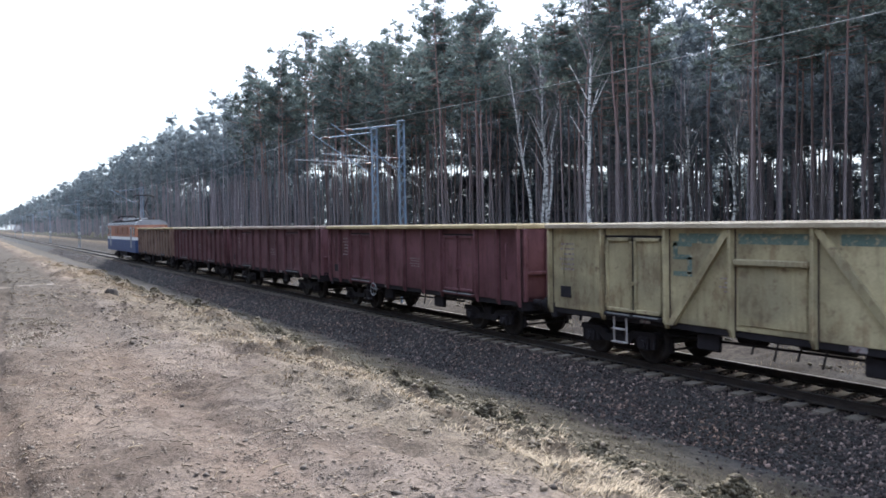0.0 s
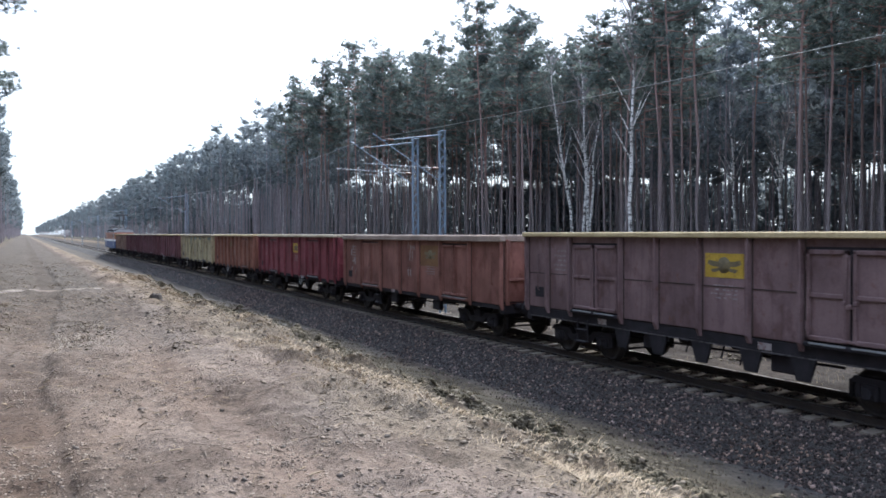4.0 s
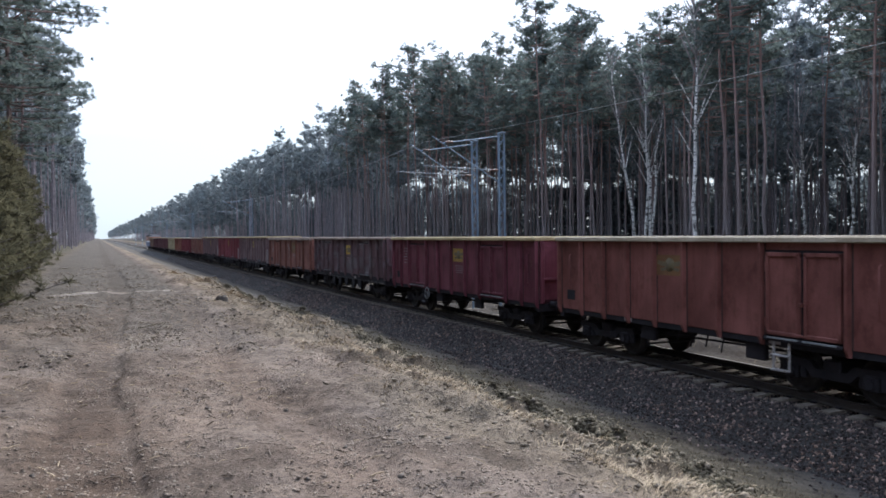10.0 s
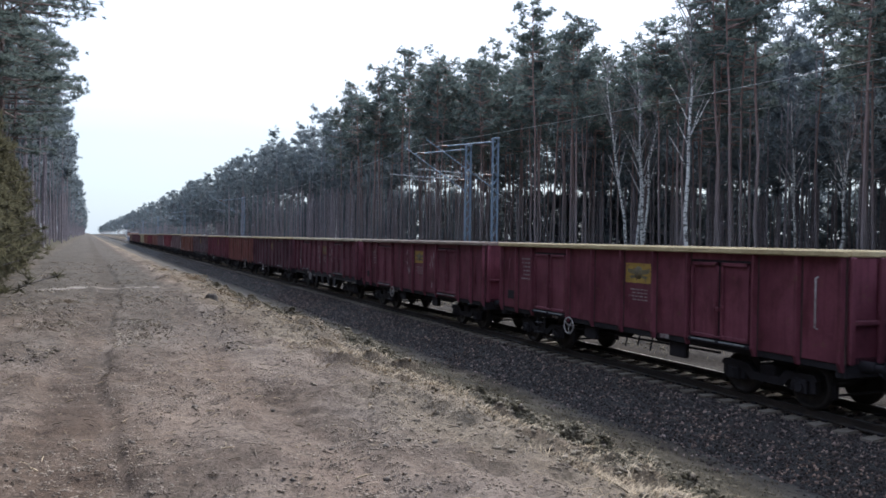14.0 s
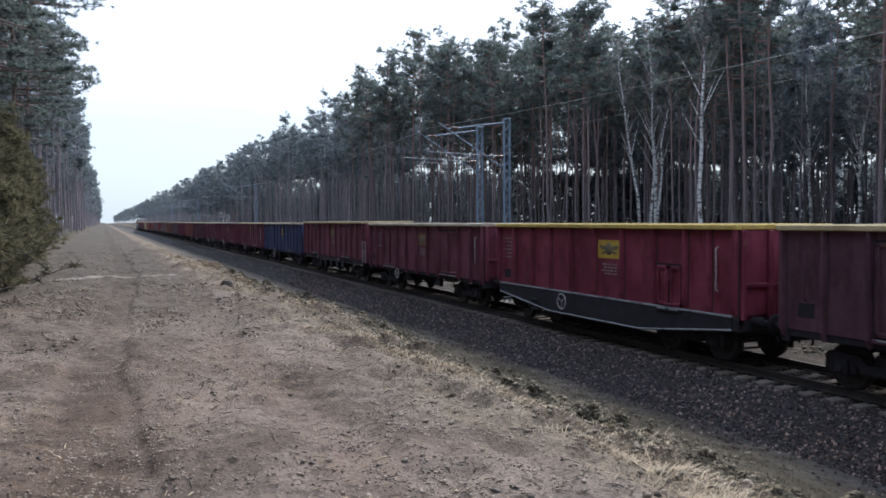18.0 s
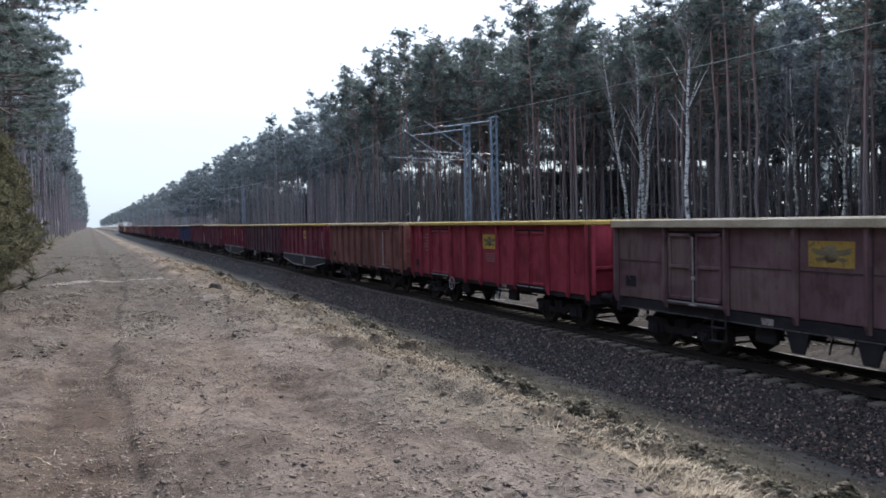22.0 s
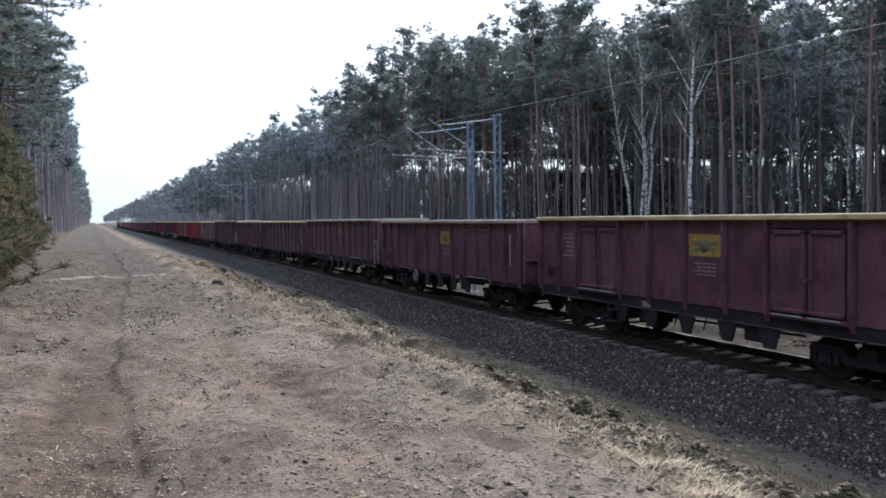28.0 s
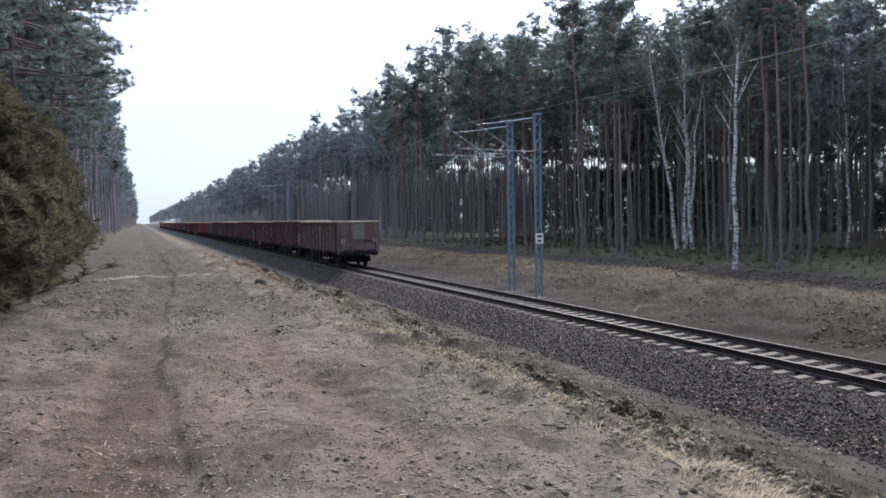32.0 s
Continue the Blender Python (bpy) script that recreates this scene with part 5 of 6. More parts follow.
def pine(x, y, k, turn, scale=1.0, group="pines at the wood's edge", stock=TEMPLATES):
    h, trunk, crown = stock[k % len(stock)]
    t = thing("pine_tree", "tall bare-trunked Scots pine with a high dark crown", "tree", group)
    t.matrix_basis = Matrix.Translation((x, y, float(ground_height(np.array(x), np.array(y))) - 0.08)) @ Matrix.Rotation(turn, 4, "Z") @ Matrix.Rotation(0.03 * math.sin(k * 2.7) + 0.02 * math.sin(turn * 5), 4, "X") @ Matrix.Diagonal((scale, scale, scale, 1))
    for name, me in (("trunk", trunk), ("crown", crown)):
        ob = new(name, me)
        ob.parent = t
    return t


def scatter(rs, x0, x1, y0, y1, gap, keep=1.0):
    """Uneven rows, as a plantation grows."""
    out = []
    for gx in np.arange(x0, x1, gap):
        for gy in np.arange(y0, y1, gap):
            if rs.rand() < keep:
                out.append((gx + rs.uniform(-0.42, 0.42) * gap, gy + rs.uniform(-0.42, 0.42) * gap))
    return out


rs = np.random.RandomState(11)
near_right = [p for p in scatter(rs, 31.4, 48, -4, 104, 2.9, 0.74)]
near_left = [(x, y) for x, y in scatter(rs, -16, -3.9, 11, 62, 2.7, 0.75) if x < -4.1]
BIRCHES = [(28.4, 32.4), (36.4, 47.5), (37.4, 47.0), (38.4, 49.2), (47.0, 42.2), (44.0, 36.0), (45.0, 152.0)]
near_right = [p for p in near_right if min(math.hypot(p[0] - b[0], p[1] - b[1]) for b in BIRCHES) > 1.5]
# the birches stand free, in small gaps of the edge
near_right = [p for p in near_right if not any(p[1] < b[1] and abs(math.atan2(p[0], p[1]) - math.atan2(b[0], b[1])) < 0.022 for b in BIRCHES[:6])]
near_right += [(33.0, 40.0), (29.3, 30.2), (31.6, 33.4)]
for i, (x, y) in enumerate(near_right[:250]):
    pine(x, y, i * 7 + 3, rs.uniform(0, 6.28), rs.uniform(0.82, 0.93) + (0.12 if y > 68 else 0.0))
for i, (x, y) in enumerate(near_left[:70]):
    pine(x, y, i * 3 + 1, rs.uniform(0, 6.28), rs.uniform(0.92, 1.1), "pines beside the ride", WIDE if x > -6.5 else TEMPLATES)


def woodland(name, places, rs, label, branches, tufts, count, length, width, lowest=0.52, tall=(18.5, 22.5), clear=0.0):
    """Many pines as one body of real stems and sprays."""
    V, F, I = [], [], []
    n0 = 0
    for x, y in places:
        h = rs.uniform(*tall)
        z0 = float(lie(np.array(x)))
        lean = rs.normal(0, 0.35, 2)
        # stem: five sides, four rings
        zs = np.array([0, h * 0.35, h * 0.7, h])
        rr = np.array([0.1, 0.08, 0.052, 0.01]) * rs.uniform(0.75, 1.25)
        a = np.arange(5) * 2 * math.pi / 5
        ring = np.stack([np.cos(a), np.sin(a)], 1)
        v = np.concatenate([np.c_[ring * r + np.array([x, y]) + lean * (z / h) ** 1.5, np.full(5, z0 + z - 0.1)] for r, z in zip(rr, zs)])
        f = np.array([c for k in range(3) for i in range(5) for c in ((k * 5 + i, k * 5 + (i + 1) % 5, k * 5 + 5 + i), (k * 5 + (i + 1) % 5, k * 5 + 5 + (i + 1) % 5, k * 5 + 5 + i))])
        V.append(v)
        F.append(f + n0)
        I.append(np.zeros(len(f)))
        n0 += len(v)
        cb = h * rs.uniform(lowest, lowest + 0.12)
        if clear:
            # bare stems in the shade of the stand: the live crown starts higher the deeper the tree stands in it
            cb = min(h - 3.0, 2.2 + clear * math.hypot(x, y) + rs.uniform(-0.5, 1.6)) - 0.05 * max(0.0, y - 140)
        _, _, pts = crown_points(rs, h, cb, rs.uniform(1.7, 2.6), branches, tufts)
        v, f = sprays(pts + np.array([x + lean[0] * 0.7, y + lean[1] * 0.7, z0]), rs, count, length, width)
        V.append(v)
        F.append(f + n0)
        I.append(np.ones(len(f)))
        n0 += len(v)
    me = arrays_mesh(name, np.concatenate(V), np.concatenate(F), np.concatenate(I))
    return solo(name, me, [HAZED_STEM, HAZED_NEEDLES], label, "woodland", "stuff")


rs = np.random.RandomState(12)
deep = scatter(rs, 48, 82, -14, 104, 2.6, 0.86)
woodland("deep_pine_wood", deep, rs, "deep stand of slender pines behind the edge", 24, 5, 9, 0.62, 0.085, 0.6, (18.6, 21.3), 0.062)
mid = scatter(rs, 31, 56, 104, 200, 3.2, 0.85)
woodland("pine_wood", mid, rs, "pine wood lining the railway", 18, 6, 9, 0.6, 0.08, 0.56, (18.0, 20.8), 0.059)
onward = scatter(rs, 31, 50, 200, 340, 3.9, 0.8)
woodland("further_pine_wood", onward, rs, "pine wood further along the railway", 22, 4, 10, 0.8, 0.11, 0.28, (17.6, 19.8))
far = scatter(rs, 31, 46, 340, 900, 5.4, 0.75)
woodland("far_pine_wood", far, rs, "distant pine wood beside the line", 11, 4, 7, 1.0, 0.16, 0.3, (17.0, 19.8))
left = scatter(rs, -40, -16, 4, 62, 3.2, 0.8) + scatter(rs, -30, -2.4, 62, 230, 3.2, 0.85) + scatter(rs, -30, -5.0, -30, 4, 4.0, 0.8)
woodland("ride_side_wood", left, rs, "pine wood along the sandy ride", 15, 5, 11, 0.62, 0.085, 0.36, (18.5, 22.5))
# Out-of-view trees added to keep low sky light off train and ballast.
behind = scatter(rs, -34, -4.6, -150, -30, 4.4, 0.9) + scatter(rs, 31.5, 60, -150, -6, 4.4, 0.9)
woodland("wood_behind", behind, rs, "unseen pines added behind the viewpoint to block low sky light", 9, 3, 4, 1.5, 0.55, 0.35, (19, 22))
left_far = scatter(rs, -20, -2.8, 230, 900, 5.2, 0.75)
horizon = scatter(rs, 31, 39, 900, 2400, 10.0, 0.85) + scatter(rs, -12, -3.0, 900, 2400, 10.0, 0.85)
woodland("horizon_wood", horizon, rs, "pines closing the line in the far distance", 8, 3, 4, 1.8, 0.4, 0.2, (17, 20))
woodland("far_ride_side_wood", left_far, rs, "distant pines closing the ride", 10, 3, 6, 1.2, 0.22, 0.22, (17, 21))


def birch(x, y, h, stems, seed):
    r = random.Random(seed)
    z0 = float(ground_height(np.array(x), np.array(y))) - 0.1
    b = thing("birch_tree", "leafless white-barked birch at the wood's edge", "tree", "birches at the wood's edge")
    trunk, twigs = Shape(), Shape()
    for lx, ly in stems:
        pts = []
        for k in range(8):
            t = k / 7
            pts.append((x + lx * t + r.gauss(0, 0.1) * (k > 0), y + ly * t + r.gauss(0, 0.1) * (k > 0), z0 + h * t))
        trunk.path(pts, [0.13 * (1 - 0.85 * k / 7) + 0.012 for k in range(8)], 8)
        for _ in range(26):
            t = r.uniform(0.42, 0.97)
            k = min(6, int(t * 7))
            u = t * 7 - k
            p = [pts[k][i] * (1 - u) + pts[k + 1][i] * u for i in range(3)]
            a, d = r.uniform(0, 6.28), r.uniform(0.9, 2.6) * (1.1 - t * 0.6)
            q = [p[0] + d * 0.45 * math.cos(a), p[1] + d * 0.45 * math.sin(a), p[2] + d * 0.9]
            q2 = [q[0] + d * 0.3 * math.cos(a), q[1] + d * 0.3 * math.sin(a), q[2] + d * 0.5]
            (trunk if t < 0.6 else twigs).path([p, q, q2], [0.045, 0.028, 0.008], 4)
            for _ in range(7):
                m = r.random()
                s = [q[i] * (1 - m) + q2[i] * m for i in range(3)]
                twigs.path([s, (s[0] + r.gauss(0, 0.35), s[1] + r.gauss(0, 0.35), s[2] + r.uniform(-0.1, 0.7))], [0.012, 0.004], 3)
    part("trunk", trunk, BIRCH, b, "white bark with black marks")
    tagged(part("branch_spray", twigs, TWIG, b, "fine bare twigs"), kind="stuff")


birch(*BIRCHES[0], 15.5, [(0.3, 0.2)], 1)
birch(*BIRCHES[1], 16, [(-1.6, 1.2)], 2)
birch(*BIRCHES[2], 16, [(-0.6, 0.6)], 3)
birch(*BIRCHES[3], 15, [(0.4, 0.3), (1.4, -0.6)], 4)
birch(*BIRCHES[4], 13, [(-0.6, -0.2)], 5)
birch(*BIRCHES[5], 12, [(0.9, -0.4)], 6)
birch(*BIRCHES[6], 22, [(0.5, 0.0), (-1.2, 0.5)], 7)


# young growth closing the far side of the stand, and bushes by the ride
def thicket(name, places, rs, label):
    V, F = [], []
    n0 = 0
    for x, y, h in places:
        k = int(h * 8)
        t = rs.rand(k) ** 0.8
        a = rs.uniform(0, 6.28, k)
        rad = (0.25 + 0.28 * h * (1 - t)) * rs.uniform(0.4, 1.0, k)
        pts = np.stack([x + rad * np.cos(a), y + rad * np.sin(a), float(lie(np.array(x))) + t * h], 1)
        v, f = sprays(pts, rs, 8, 0.8, 0.125)
        V.append(v)
        F.append(f + n0)
        n0 += len(v)
    return solo(name, arrays_mesh(name, np.concatenate(V), np.concatenate(F)), HAZED_NEEDLES, label, "undergrowth", "stuff")


rs = np.random.RandomState(13)
belt = [(x, y, 3.0 + 0.056 * math.hypot(x, y) + rs.uniform(-0.9, 0.3)) for x, y in scatter(rs, 80, 88, -20, 112, 2.2, 0.92)]
belt += [(x, y, 3.0 + 0.056 * math.hypot(x, y) + rs.uniform(-0.9, 0.3)) for x, y in scatter(rs, 56, 61, 72, 215, 2.4, 0.92)]
belt += [(x, y, rs.uniform(9.0, 14.0)) for x, y in scatter(rs, 50, 56, 205, 345, 2.8, 0.9)]
belt += [(x, y, rs.uniform(9.0, 14.0)) for x, y in scatter(rs, 44, 50, 345, 900, 5.0, 0.7)]
belt += [(x, y, rs.uniform(7.0, 11.0)) for x, y in scatter(rs, -44, -38, -30, 240, 2.6, 0.92)]
thicket("young_spruce_belt", belt, rs, "dark young growth closing the back of the wood")


def shrub(x, y, h, seed):
    rs = np.random.RandomState(seed)
    z0 = float(ground_height(np.array(x), np.array(y)))
    b = thing("young_pine", "bushy young pine with branches to the ground", "bush", "young pines beside the ride")
    s, pts = Shape(), []
    s.path([(0, 0, -0.1), (0.04, 0, h * 0.5), (0, 0.03, h)], [0.06, 0.04, 0.01], 6)
    for _ in range(int(52 * h / 3)):
        t = rs.rand() ** 0.9
        z = 0.1 + (h - 0.2) * t
        r = (0.3 + 1.0 * (1 - t) ** 0.8) * rs.uniform(0.4, 1.3)
        a = rs.uniform(0, 6.28)
        tip = np.array([r * math.cos(a), r * math.sin(a), z + 0.35 * r])
        s.path([(0, 0, z), tuple(tip)], [0.02, 0.006], 4)
        for u in rs.uniform(0.25, 1.05, 9):
            pts.append(np.array([0, 0, z]) * (1 - u) + tip * u + rs.normal(0, 0.09, 3))
    v, f = sprays(np.array(pts), rs, 26, 0.22, 0.011)
    part("stem", s, BARK, b)
    part("needles", arrays_mesh("needles", v, f), SHRUB, b)
    b.location = (x, y, z0)


for i, (x, y, h) in enumerate([(-2.6, 13.9, 3.0), (-3.6, 14.8, 4.2), (-2.5, 16.4, 3.8), (-3.5, 17.8, 4.8), (-2.45, 19.2, 4.2), (-3.4, 21.2, 5.0), (-2.5, 22.6, 4.4), (-2.6, 26.0, 4.6), (-3.3, 24.2, 5.2), (-2.8, 30.0, 4.6), (-3.6, 34.0, 5.0), (-2.1, 17.6, 2.2), (-2.1, 20.8, 2.6), (-4.6, 13.4, 4.2), (-4.9, 16.2, 5.0), (-3.2, 28.0, 4.8), (-4.4, 11.2, 3.6), (-4.7, 23.0, 5.0), (-2.9, 38.0, 4.6), (-3.4, 44.0, 5.0), (-2.3, 15.0, 2.2), (-4.5, 19.5, 5.4)]):
    shrub(x, y, h, 60 + i)

# ---- ground cover ----
def blades(name, x0, x1, y0, y1, count, h, material, label, seed, bias=None, lean=0.6, loose=0.09, comb=0.0):
    """Bent dry blades rooted on the ground, in tufts."""
    rs = np.random.RandomState(seed)
    tufts = count // 14
    cx, cy = rs.uniform(x0, x1, tufts), y0 + (y1 - y0) * rs.rand(tufts) ** 1.6
    if bias is not None:
        keep = bias(cx, cy) > rs.rand(tufts)
        cx, cy = cx[keep], cy[keep]
    x = np.repeat(cx, 14) + rs.normal(0, loose, len(cx) * 14)
    y = np.repeat(cy, 14) + rs.normal(0, loose, len(cx) * 14)
    n = len(x)
    z = ground_height(x, y) - 0.01
    L = h * rs.uniform(0.4, 1.25, n)
    a = rs.uniform(0, 6.28, n)
    if comb:
        # flattened tufts, each laid one way
        a = np.repeat(rs.normal(-0.6, 1.1, len(cx)), 14) + rs.normal(0, comb, n)
        L *= np.repeat(rs.uniform(0.5, 1.3, len(cx)), 14)
    d = np.stack([np.cos(a), np.sin(a)], 1) * rs.uniform(0.2, 1.0, (n, 1)) * lean
    w = rs.uniform(0.0014, 0.0034, n) * (1 + y / 12.0)
    s = np.stack([-np.sin(a), np.cos(a)], 1) * w[:, None]
    root = np.stack([x, y], 1)
    mid, tip = root + d * (L * 0.45)[:, None], root + d * (L * 1.1)[:, None]
    v = np.zeros((n, 6, 3))
    for k, (p, zz, kk) in enumerate(((root, z, 1), (root, z, -1), (mid, z + L * 0.55, 0.8), (mid, z + L * 0.55, -0.8), (tip, z + L * 0.75, 0.1), (tip, z + L * 0.75, -0.1))):
        v[:, k, :2] = p + s * kk
        v[:, k, 2] = zz
    i = np.arange(n)[:, None] * 6
    f = np.concatenate([i + np.array([[0, 1, 3, 2]]), i + np.array([[2, 3, 5, 4]])])
    return solo(name, arrays_mesh(name, v.reshape(-1, 3), f), material, label, "grass", "stuff")


TUFT = surface("bleached_tufts", (0.24, 0.195, 0.15), (0.38, 0.32, 0.255), 1.2, 15, rough=0.9)
blades("straw_tufts", -1.8, 1.2, 12, 24, 170000, 0.05, TUFT, "pale dry grass tufts left on the sandy ride", 27, lambda x, y: sum(k * np.exp(-((x - a) / c) ** 2 - ((y - b) / d) ** 2) for a, b, c, d, k in ((-0.45, 15.4, 0.3, 0.3, 1), (-1.15, 18.1, 0.22, 0.35, 1), (-0.8, 14.6, 0.35, 0.3, 0.4), (0.9, 15.2, 0.3, 0.5, 0.35), (-0.5, 20.0, 0.4, 0.5, 0.5), (0.75, 13.2, 0.25, 0.6, 0.3))), 1.8, 0.07, 0.6)
PALEWEED = surface("bank_grass", (0.18, 0.135, 0.085), (0.35, 0.27, 0.17), 0.8, 15, rough=0.9)
blades("dry_grass", 2.6, 5.4, 2.6, 42, 160000, 0.06, STRAW, "bleached matted dry grass along the bank's edge", 21, lambda x, y: np.exp(-((x - 3.6 + 0.22 * np.sin(y * 0.7) + 0.16 * np.sin(y * 1.9)) / 0.44) ** 2) * (0.08 + 0.92 * (np.sin(y * 2.1 + x * 3) + np.sin(y * 0.9 - x * 2) + 0.8 * np.sin(y * 4.3 + x * 5) > -0.25)), 2.0, 0.11, 0.5)
blades("grass_thatch", 2.8, 4.8, 2.6, 36, 30000, 0.06, WEED, "dull brown thatch between the straw tufts", 26, lambda x, y: 0.9 * np.exp(-((x - 3.8) / 0.45) ** 2), 1.8, 0.16, 0.8)
blades("bank_weeds", 4.4, 10.8, 3.5, 46, 60000, 0.1, WEED, "brown withered weeds on the slope", 22, lambda x, y: 0.45 + 0.3 * (np.sin(x * 2.3 + 1.7 * np.sin(y * 1.3)) + np.sin(y * 2.9 + x) > 0.2), 1.1)
blades("far_bank_grass", 17.6, 25.6, 8, 90, 70000, 0.16, PALEWEED, "straw-coloured grass on the bank behind the track", 23, lambda x, y: np.clip((x - 18.5) / 5.0, 0.12, 1) * (x < 25.2), 1.2, 0.35)
blades("forest_floor_plants", 28.8, 46, 14, 90, 22000, 0.3, foliage("bilberry", (0.035, 0.04, 0.024), (0.08, 0.084, 0.048)), "low green bilberry under the pines", 24)
blades("ride_edge_grass", -4.5, -2.3, 8, 40, 6000, 0.09, WEED, "brown grass at the foot of the young pines", 25)


def lumps(name, count, place, size, material, label, category, seed, flat=0.6, kind="stuff"):
    """Small irregular lumps lying on the ground."""
    rs = np.random.RandomState(seed)
    base = np.array([(1, 0, 0), (0, 1, 0), (-1, 0, 0), (0, -1, 0), (0, 0, 1), (0, 0, -1)], float)
    tri = np.array([(0, 1, 4), (1, 2, 4), (2, 3, 4), (3, 0, 4), (1, 0, 5), (2, 1, 5), (3, 2, 5), (0, 3, 5)])
    x, y, z = place(rs, count)
    n = len(x)
    sc = size * rs.uniform(0.55, 1.35, (n, 1, 1)) * rs.uniform(0.6, 1.3, (n, 1, 3))
    v = base[None] * sc + rs.normal(0, 0.16, (n, 6, 3)) * sc
    q = unit(n, rs)
    u = np.cross(q, unit(n, rs))
    u /= np.linalg.norm(u, axis=1)[:, None]
    w = np.cross(q, u)
    M = np.stack([q, u, w], 2)
    v = np.einsum("nij,nkj->nki", M, v)
    v[:, :, 2] *= flat
    v += np.stack([x, y, z], 1)[:, None, :]
    f = (np.arange(n)[:, None, None] * 6 + tri[None]).reshape(-1, 3)
    return solo(name, arrays_mesh(name, v.reshape(-1, 3), f), material, label, category, kind)


def on_bed(rs, n):
    a = np.where(rs.rand(n) < 0.02, rs.uniform(-3.7, -2.9, n), rs.uniform(-2.98, 2.4, n))
    y = 5 + 48 * rs.rand(n) ** 1.6
    z = np.maximum(np.interp(a, [p[0] for p in outline], [p[1] for p in outline]), lie(TRACK + a))
    return TRACK + a, y, z + rs.uniform(-0.02, 0.012, n)


def on_far_bed(rs, n):
    a = rs.uniform(-2.98, 2.4, n)
    y = 44 + 110 * rs.rand(n) ** 1.7
    z = np.maximum(np.interp(a, [p[0] for p in outline], [p[1] for p in outline]), lie(TRACK + a))
    return TRACK + a, y, z + rs.uniform(-0.03, 0.015, n)


lumps("far_ballast_stones", 38000, on_far_bed, 0.05, STONE, "grey angular ballast stones further along", "gravel", 45, 0.7)
lumps("ballast_stones", 82000, on_bed, 0.035, STONE, "grey angular ballast stones", "gravel", 31, 1.0)


def on_edge(rs, n):
    y = 3 + 34 * rs.rand(n) ** 1.4
    x = 4.0 + rs.normal(0, 0.55, n)
    return x, y, ground_height(x, y)


def on_slope(rs, n):
    y = 3 + 40 * rs.rand(n) ** 1.4
    x = 4.6 + 5.6 * rs.rand(n)
    keep = np.sin(x * 1.9 + 1.4 * np.sin(y * 1.1)) + np.sin(y * 1.7 + x) + rs.uniform(-1, 1, n) > 0.1
    return x[keep], y[keep], ground_height(x[keep], y[keep])


MOULD = surface("weedy_soil", (0.075, 0.06, 0.04), (0.15, 0.12, 0.077), 4.0, 25, (0.2, 0.158, 0.1), 0.6, bump=0.8, depth=0.03)


def on_ridge(rs, n):
    y = 3 + 36 * rs.rand(n) ** 1.4
    x = 4.75 + 0.3 * np.sin(y * 0.8) + np.abs(rs.normal(0, 0.75, n)) - 0.25
    keep = np.sin(y * 1.3 + x) + np.sin(y * 3.1 - x * 2) + rs.uniform(-0.8, 0.8, n) > -0.1
    return x[keep], y[keep], ground_height(x[keep], y[keep])


lumps("ridge_tussocks", 18000, on_ridge, 0.036, MOULD, "dark crumbling tussocks at the bank's edge", "soil", 38, 0.6)
lumps("ridge_crumbs", 18000, on_ridge, 0.024, MOULD, "crumbled soil and roots at the bank's edge", "soil", 39, 0.7)
MOSS = surface("mossy_turf", (0.048, 0.04, 0.024), (0.1, 0.08, 0.047), 5.0, 30, (0.18, 0.138, 0.086), 0.58, bump=1.0, depth=0.03, rough=0.95)


def on_crest(rs, n):
    y = 2.8 + 34 * rs.rand(n) ** 1.5
    x = 4.45 + 0.16 * np.sin(y * 0.9) + np.abs(rs.normal(0, 0.55, n)) - 0.1
    keep = np.sin(y * 1.7 + x * 1.3) + np.sin(y * 3.7 - x * 2) + rs.uniform(-1.0, 1.0, n) > -1.7
    return x[keep], y[keep], ground_height(x[keep], y[keep])


lumps("moss_cushions", 16000, on_crest, 0.036, MOSS, "olive-brown mossy turf along the bank's crest", "moss", 47, 0.6)
lumps("moss_crumbs", 16000, on_crest, 0.03, MOSS, "crumbs of mossy turf along the bank's crest", "moss", 48, 0.8)
lumps("slope_tussocks", 9000, on_slope, 0.06, MOULD, "dark matted tussocks and soil on the slope", "soil", 37, 0.5)


def on_far_bank(rs, n):
    y = 8 + 62 * rs.rand(n) ** 1.3
    x = rs.uniform(17.8, 25.4, n)
    keep = np.sin(x * 1.3 + 2.0 * np.sin(y * 0.5)) + np.sin(y * 1.1 - x * 0.6) + rs.normal(0, 0.5, n) > 0.3
    return x[keep], y[keep], ground_height(x[keep], y[keep])


def on_furrow(rs, n):
    y = 8 + 80 * rs.rand(n) ** 1.3
    x = rs.uniform(25.6, 28.6, n)
    return x, y, ground_height(x, y)


lumps("bank_tussocks", 9000, on_far_bank, 0.075, MOULD, "dark tussocks among the straw on the far bank", "soil", 41, 0.5)
lumps("bank_clods", 5000, on_far_bank, 0.05, CLOD, "sandy clods on the far bank", "soil", 42, 0.5)
lumps("furrow_clods", 9000, on_furrow, 0.075, DEADWOOD, "dark turned soil along the fire break", "soil", 43, 0.5)
lumps("turf_clods", 2600, on_edge, 0.04, CLOD, "broken clods of sandy turf", "soil", 32, 0.55)


def on_sand(rs, n):
    y = 3 + 26 * rs.rand(n) ** 1.8
    x = rs.uniform(-2.4, 3.6, n)
    # swept into drifts
    keep = np.sin(y * 2.3 + 1.5 * np.sin(x * 1.7)) + np.sin(x * 2.9 - y * 0.8) + 0.8 * np.sin(y * 5.1 + x * 2.0) + rs.normal(0, 0.5, n) > 0.2
    x, y = x[keep], y[keep]
    return x, y, ground_height(x, y)


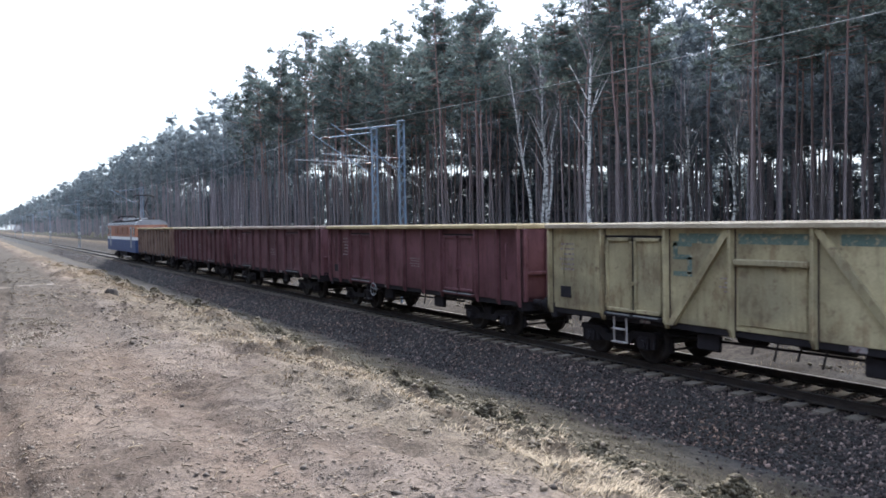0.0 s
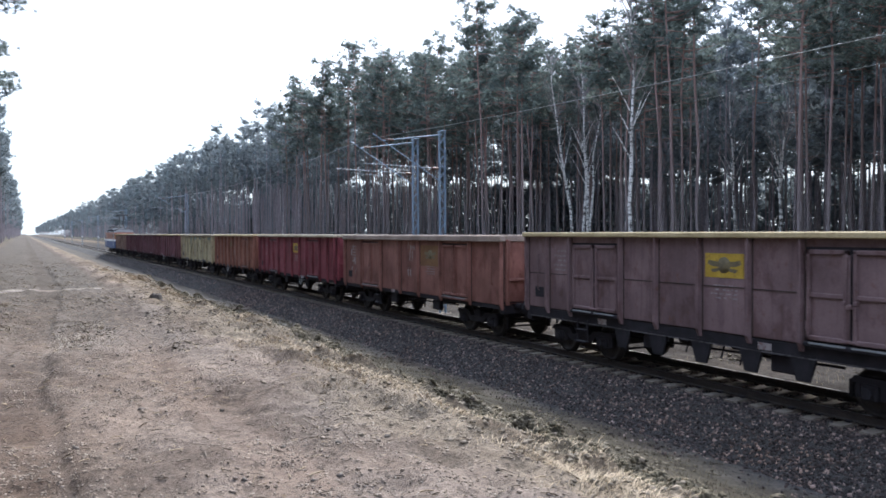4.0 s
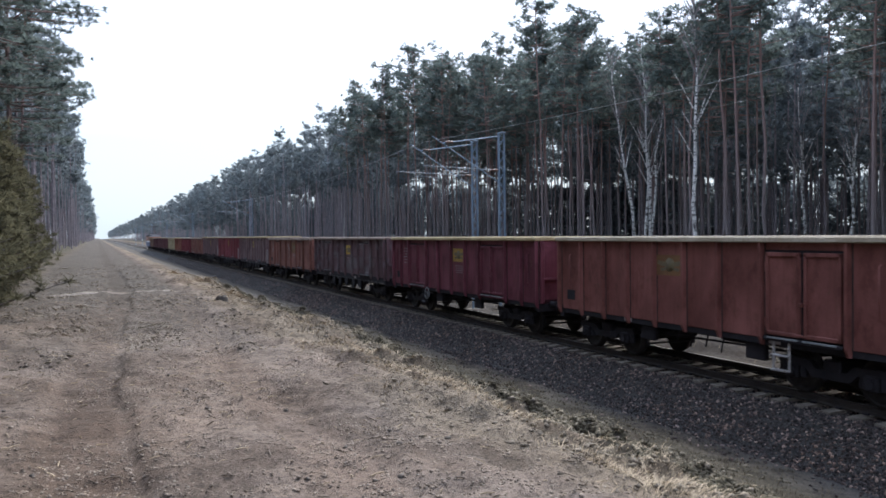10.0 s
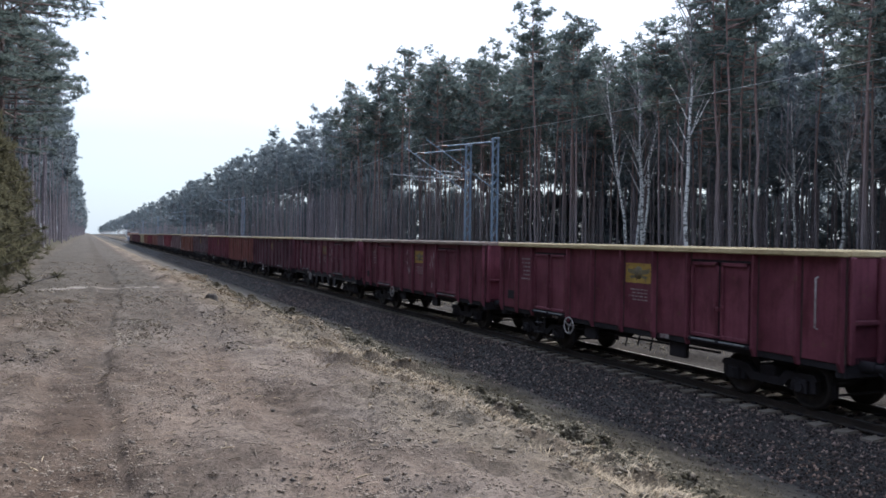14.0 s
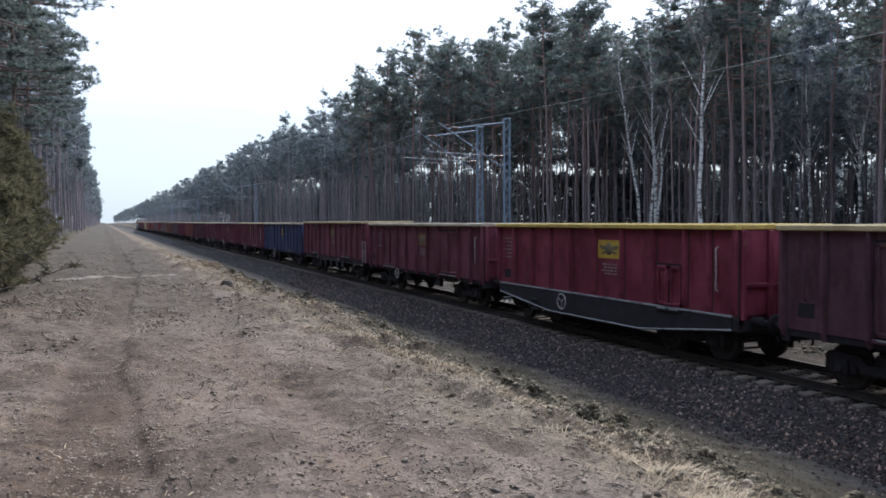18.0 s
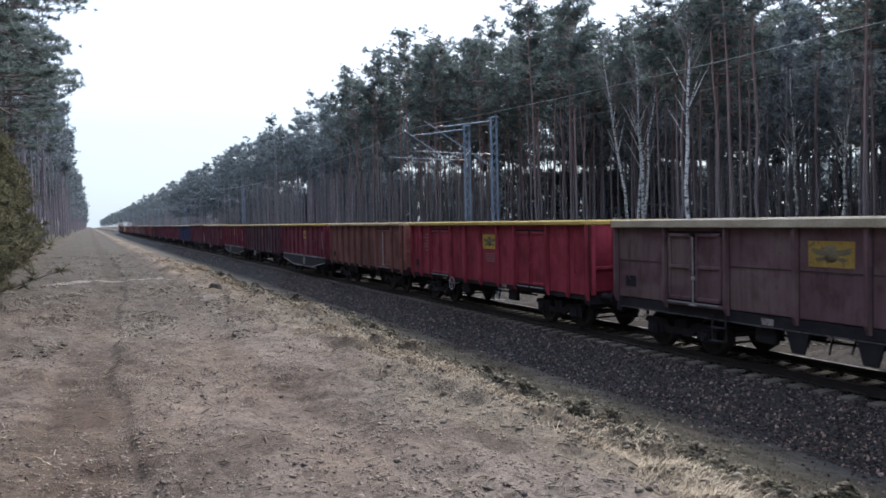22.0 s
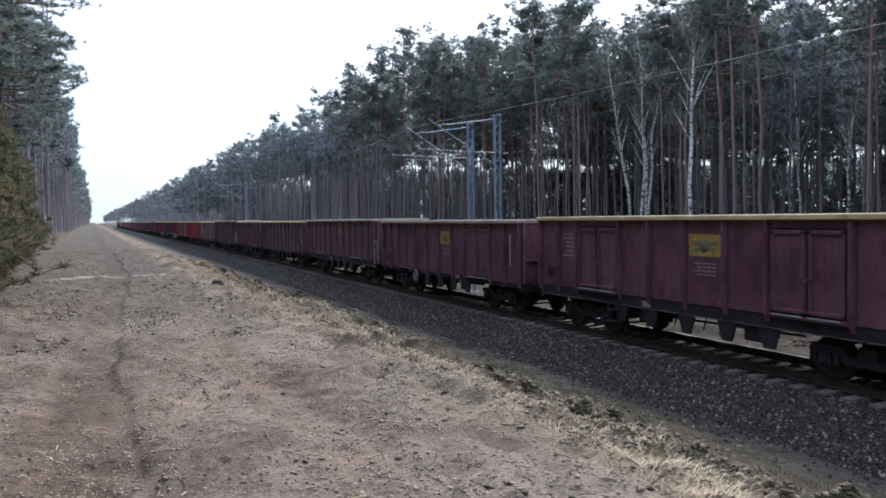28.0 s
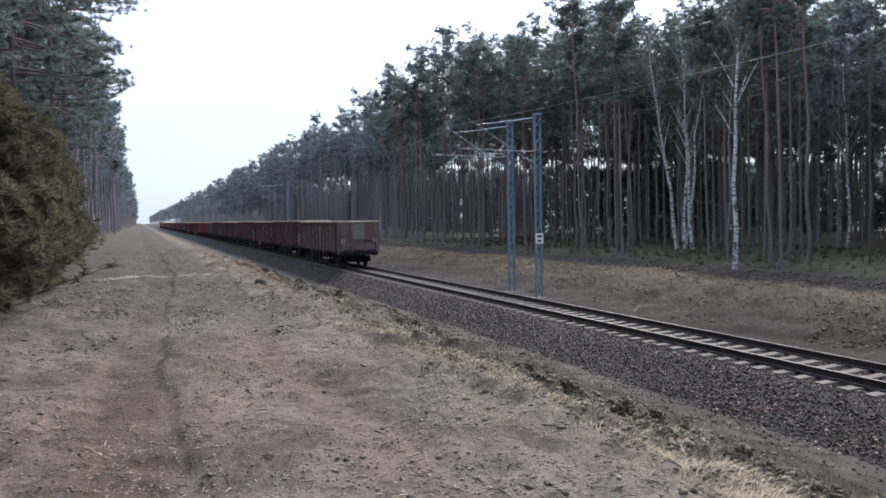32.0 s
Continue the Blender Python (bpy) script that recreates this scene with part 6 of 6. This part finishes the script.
lumps("pine_litter", 37000, on_sand, 0.011, CHIP, "dark bits of bark and cones on the sand", "litter", 33, 0.5)


def sticks(seed, count):
    rs = np.random.RandomState(seed)
    s = Shape()
    for _ in range(count):
        x, y = rs.uniform(-2.2, 3.6), 3 + 20 * rs.rand() ** 1.5
        a, L, k = rs.uniform(0, 6.28), rs.uniform(0.025, 0.11), rs.uniform(0.4, 1.15)
        p, q = (x, y), (x + L * math.cos(a), y + L * math.sin(a))
        zp, zq = [float(ground_height(np.array(c[0]), np.array(c[1]))) + 0.008 for c in (p, q)]
        s.path([(*p, zp), ((p[0] + q[0]) / 2, (p[1] + q[1]) / 2 + 0.06 * L, (zp + zq) / 2 + 0.003), (*q, zq)], [0.0055 * k, 0.0048 * k, 0.003 * k], 3)
    return s


def on_ride(rs, n):
    y = 11 + 38 * rs.rand(n) ** 1.3
    x = rs.uniform(-1.9, 2.9, n)
    keep = np.sin(y * 0.9 + 2.0 * np.sin(x * 1.1)) + np.sin(x * 2.6 - y * 1.4) + 0.7 * np.sin(y * 2.7 + x) + rs.normal(0, 0.4, n) - 1.2 * ruts(x, y) > 0.5
    x, y = x[keep], y[keep]
    return x, y, ground_height(x, y)


lumps("ride_clods", 6000, on_ride, 0.04, CLOD, "broken turf and soil clods along the ride", "soil", 50, 0.5)
lumps("ride_debris", 4000, on_ride, 0.028, DEADWOOD, "dark bark and branch pieces along the ride", "litter", 51, 0.5)
PALECHIP = surface("pale_chip", (0.22, 0.18, 0.14), (0.36, 0.31, 0.25), 9, 40)
lumps("wood_chips", 7000, on_sand, 0.011, PALECHIP, "pale chips and pebbles on the sand", "litter", 40, 0.5)


def anywhere_on_sand(rs, n):
    y = 3 + 20 * rs.rand(n) ** 1.7
    x = rs.uniform(-2.4, 3.6, n)
    keep = np.sin(y * 1.4 + 2.0 * np.sin(x * 1.2)) + np.sin(x * 3.3 - y * 1.9) + rs.normal(0, 0.7, n) > -0.2
    x, y = x[keep], y[keep]
    return x, y, ground_height(x, y)


lumps("sand_crumbs", 26000, anywhere_on_sand, 0.015, surface("crusted_sand", (0.17, 0.13, 0.1), (0.27, 0.21, 0.165), 6, 40, rough=0.95), "trampled crumbs of crusted sand", "soil", 46, 0.55)
lumps("pine_cones", 420, anywhere_on_sand, 0.03, DEADWOOD, "dark pine cones and bark pieces lying on the sand", "cones", 49, 0.7)
solo("fallen_twigs", sticks(34, 1100), CHIP, "dry pine twigs scattered on the sand", "litter", "stuff")
solo("straw_stalks", sticks(36, 700), STRAW, "pale dry stalks scattered on the sand", "litter", "stuff")


def stump(x, y):
    z = float(ground_height(np.array(x), np.array(y)))
    rs = np.random.RandomState(35)
    s = Shape()
    n = 14
    rings = []
    for zz, r in ((-0.08, 0.18), (0.03, 0.14), (0.1, 0.115), (0.14, 0.08)):
        rings += [(x + r * (1 + 0.25 * rs.rand()) * math.cos(2 * math.pi * i / n), y + r * (1 + 0.25 * rs.rand()) * math.sin(2 * math.pi * i / n), z + zz + 0.04 * rs.rand()) for i in range(n)]
    s.add(rings, [(k * n + i, k * n + (i + 1) % n, k * n + n + (i + 1) % n, k * n + n + i) for k in range(3) for i in range(n)] + [tuple(range(3 * n, 4 * n))])
    solo("tree_stump", s, DEADWOOD, "low rotten tree stump beside the dry grass", "stump")


stump(2.85, 20.4)


def branch(x, y):
    z = float(ground_height(np.array(x), np.array(y)))
    s = Shape().path([(x - 0.3, y - 0.2, z + 0.01), (x - 0.05, y - 0.05, z + 0.12), (x + 0.15, y, z + 0.2), (x + 0.6, y - 0.1, z + 0.22)], [0.035, 0.032, 0.028, 0.014], 6)
    s.path([(x + 0.15, y, z + 0.2), (x + 0.35, y + 0.3, z + 0.2)], [0.02, 0.008], 5)
    solo("fallen_branch", s, PALECHIP, "bleached bare branch lying beyond the rails", "branch")


branch(17.97, 25.94)

# ---- sleepers ----
def sleeper_mesh():
    s = Shape()
    v = []
    for xx, h in ((-1.25, 0.18), (-0.5, 0.2), (-0.35, 0.185), (0.35, 0.185), (0.5, 0.2), (1.25, 0.18)):
        t = -0.37 + h
        v += [(xx, -0.14, -0.4), (xx, 0.14, -0.4), (xx, 0.12, t), (xx, -0.12, t)]
    f = [(0, 1, 2, 3), (23, 22, 21, 20)]
    for k in range(5):
        f += [(4 * k + i, 4 * k + (i + 1) % 4, 4 * k + 4 + (i + 1) % 4, 4 * k + 4 + i) for i in range(4)]
    s.add(v, f)
    return s


sm = sleeper_mesh().mesh("sleeper")
sm.materials.append(None)
for k in range(210):
    part("sleeper", sm, CONCRETE, track, at=(TRACK, -4 + 0.6 * k, 0))
rest = Shape()
for k in range(210, 700):
    y = -4 + 0.6 * k
    rest.box(TRACK - 1.3, TRACK + 1.3, y - 0.12, y + 0.12, -0.38, -0.175)
tagged(part("far_sleepers", rest, CONCRETE, track), kind="stuff")
clip = Shape()
for side in (-0.7525, 0.7525):
    for d in (-0.11, 0.11):
        clip.box(side + d - 0.04, side + d + 0.04, -0.06, 0.06, -0.175, -0.135, 0.01)
cm = clip.mesh("rail_clip")
cm.materials.append(None)
for k in range(70):
    part("rail_clip", cm, GEAR, track, at=(TRACK, 5 + 0.6 * k, 0))


def motions():
    for ob, y in rolling:
        walk(ob, [(t, pose(TRACK, y + run(t), 0)) for t in steps(8)])


motions()
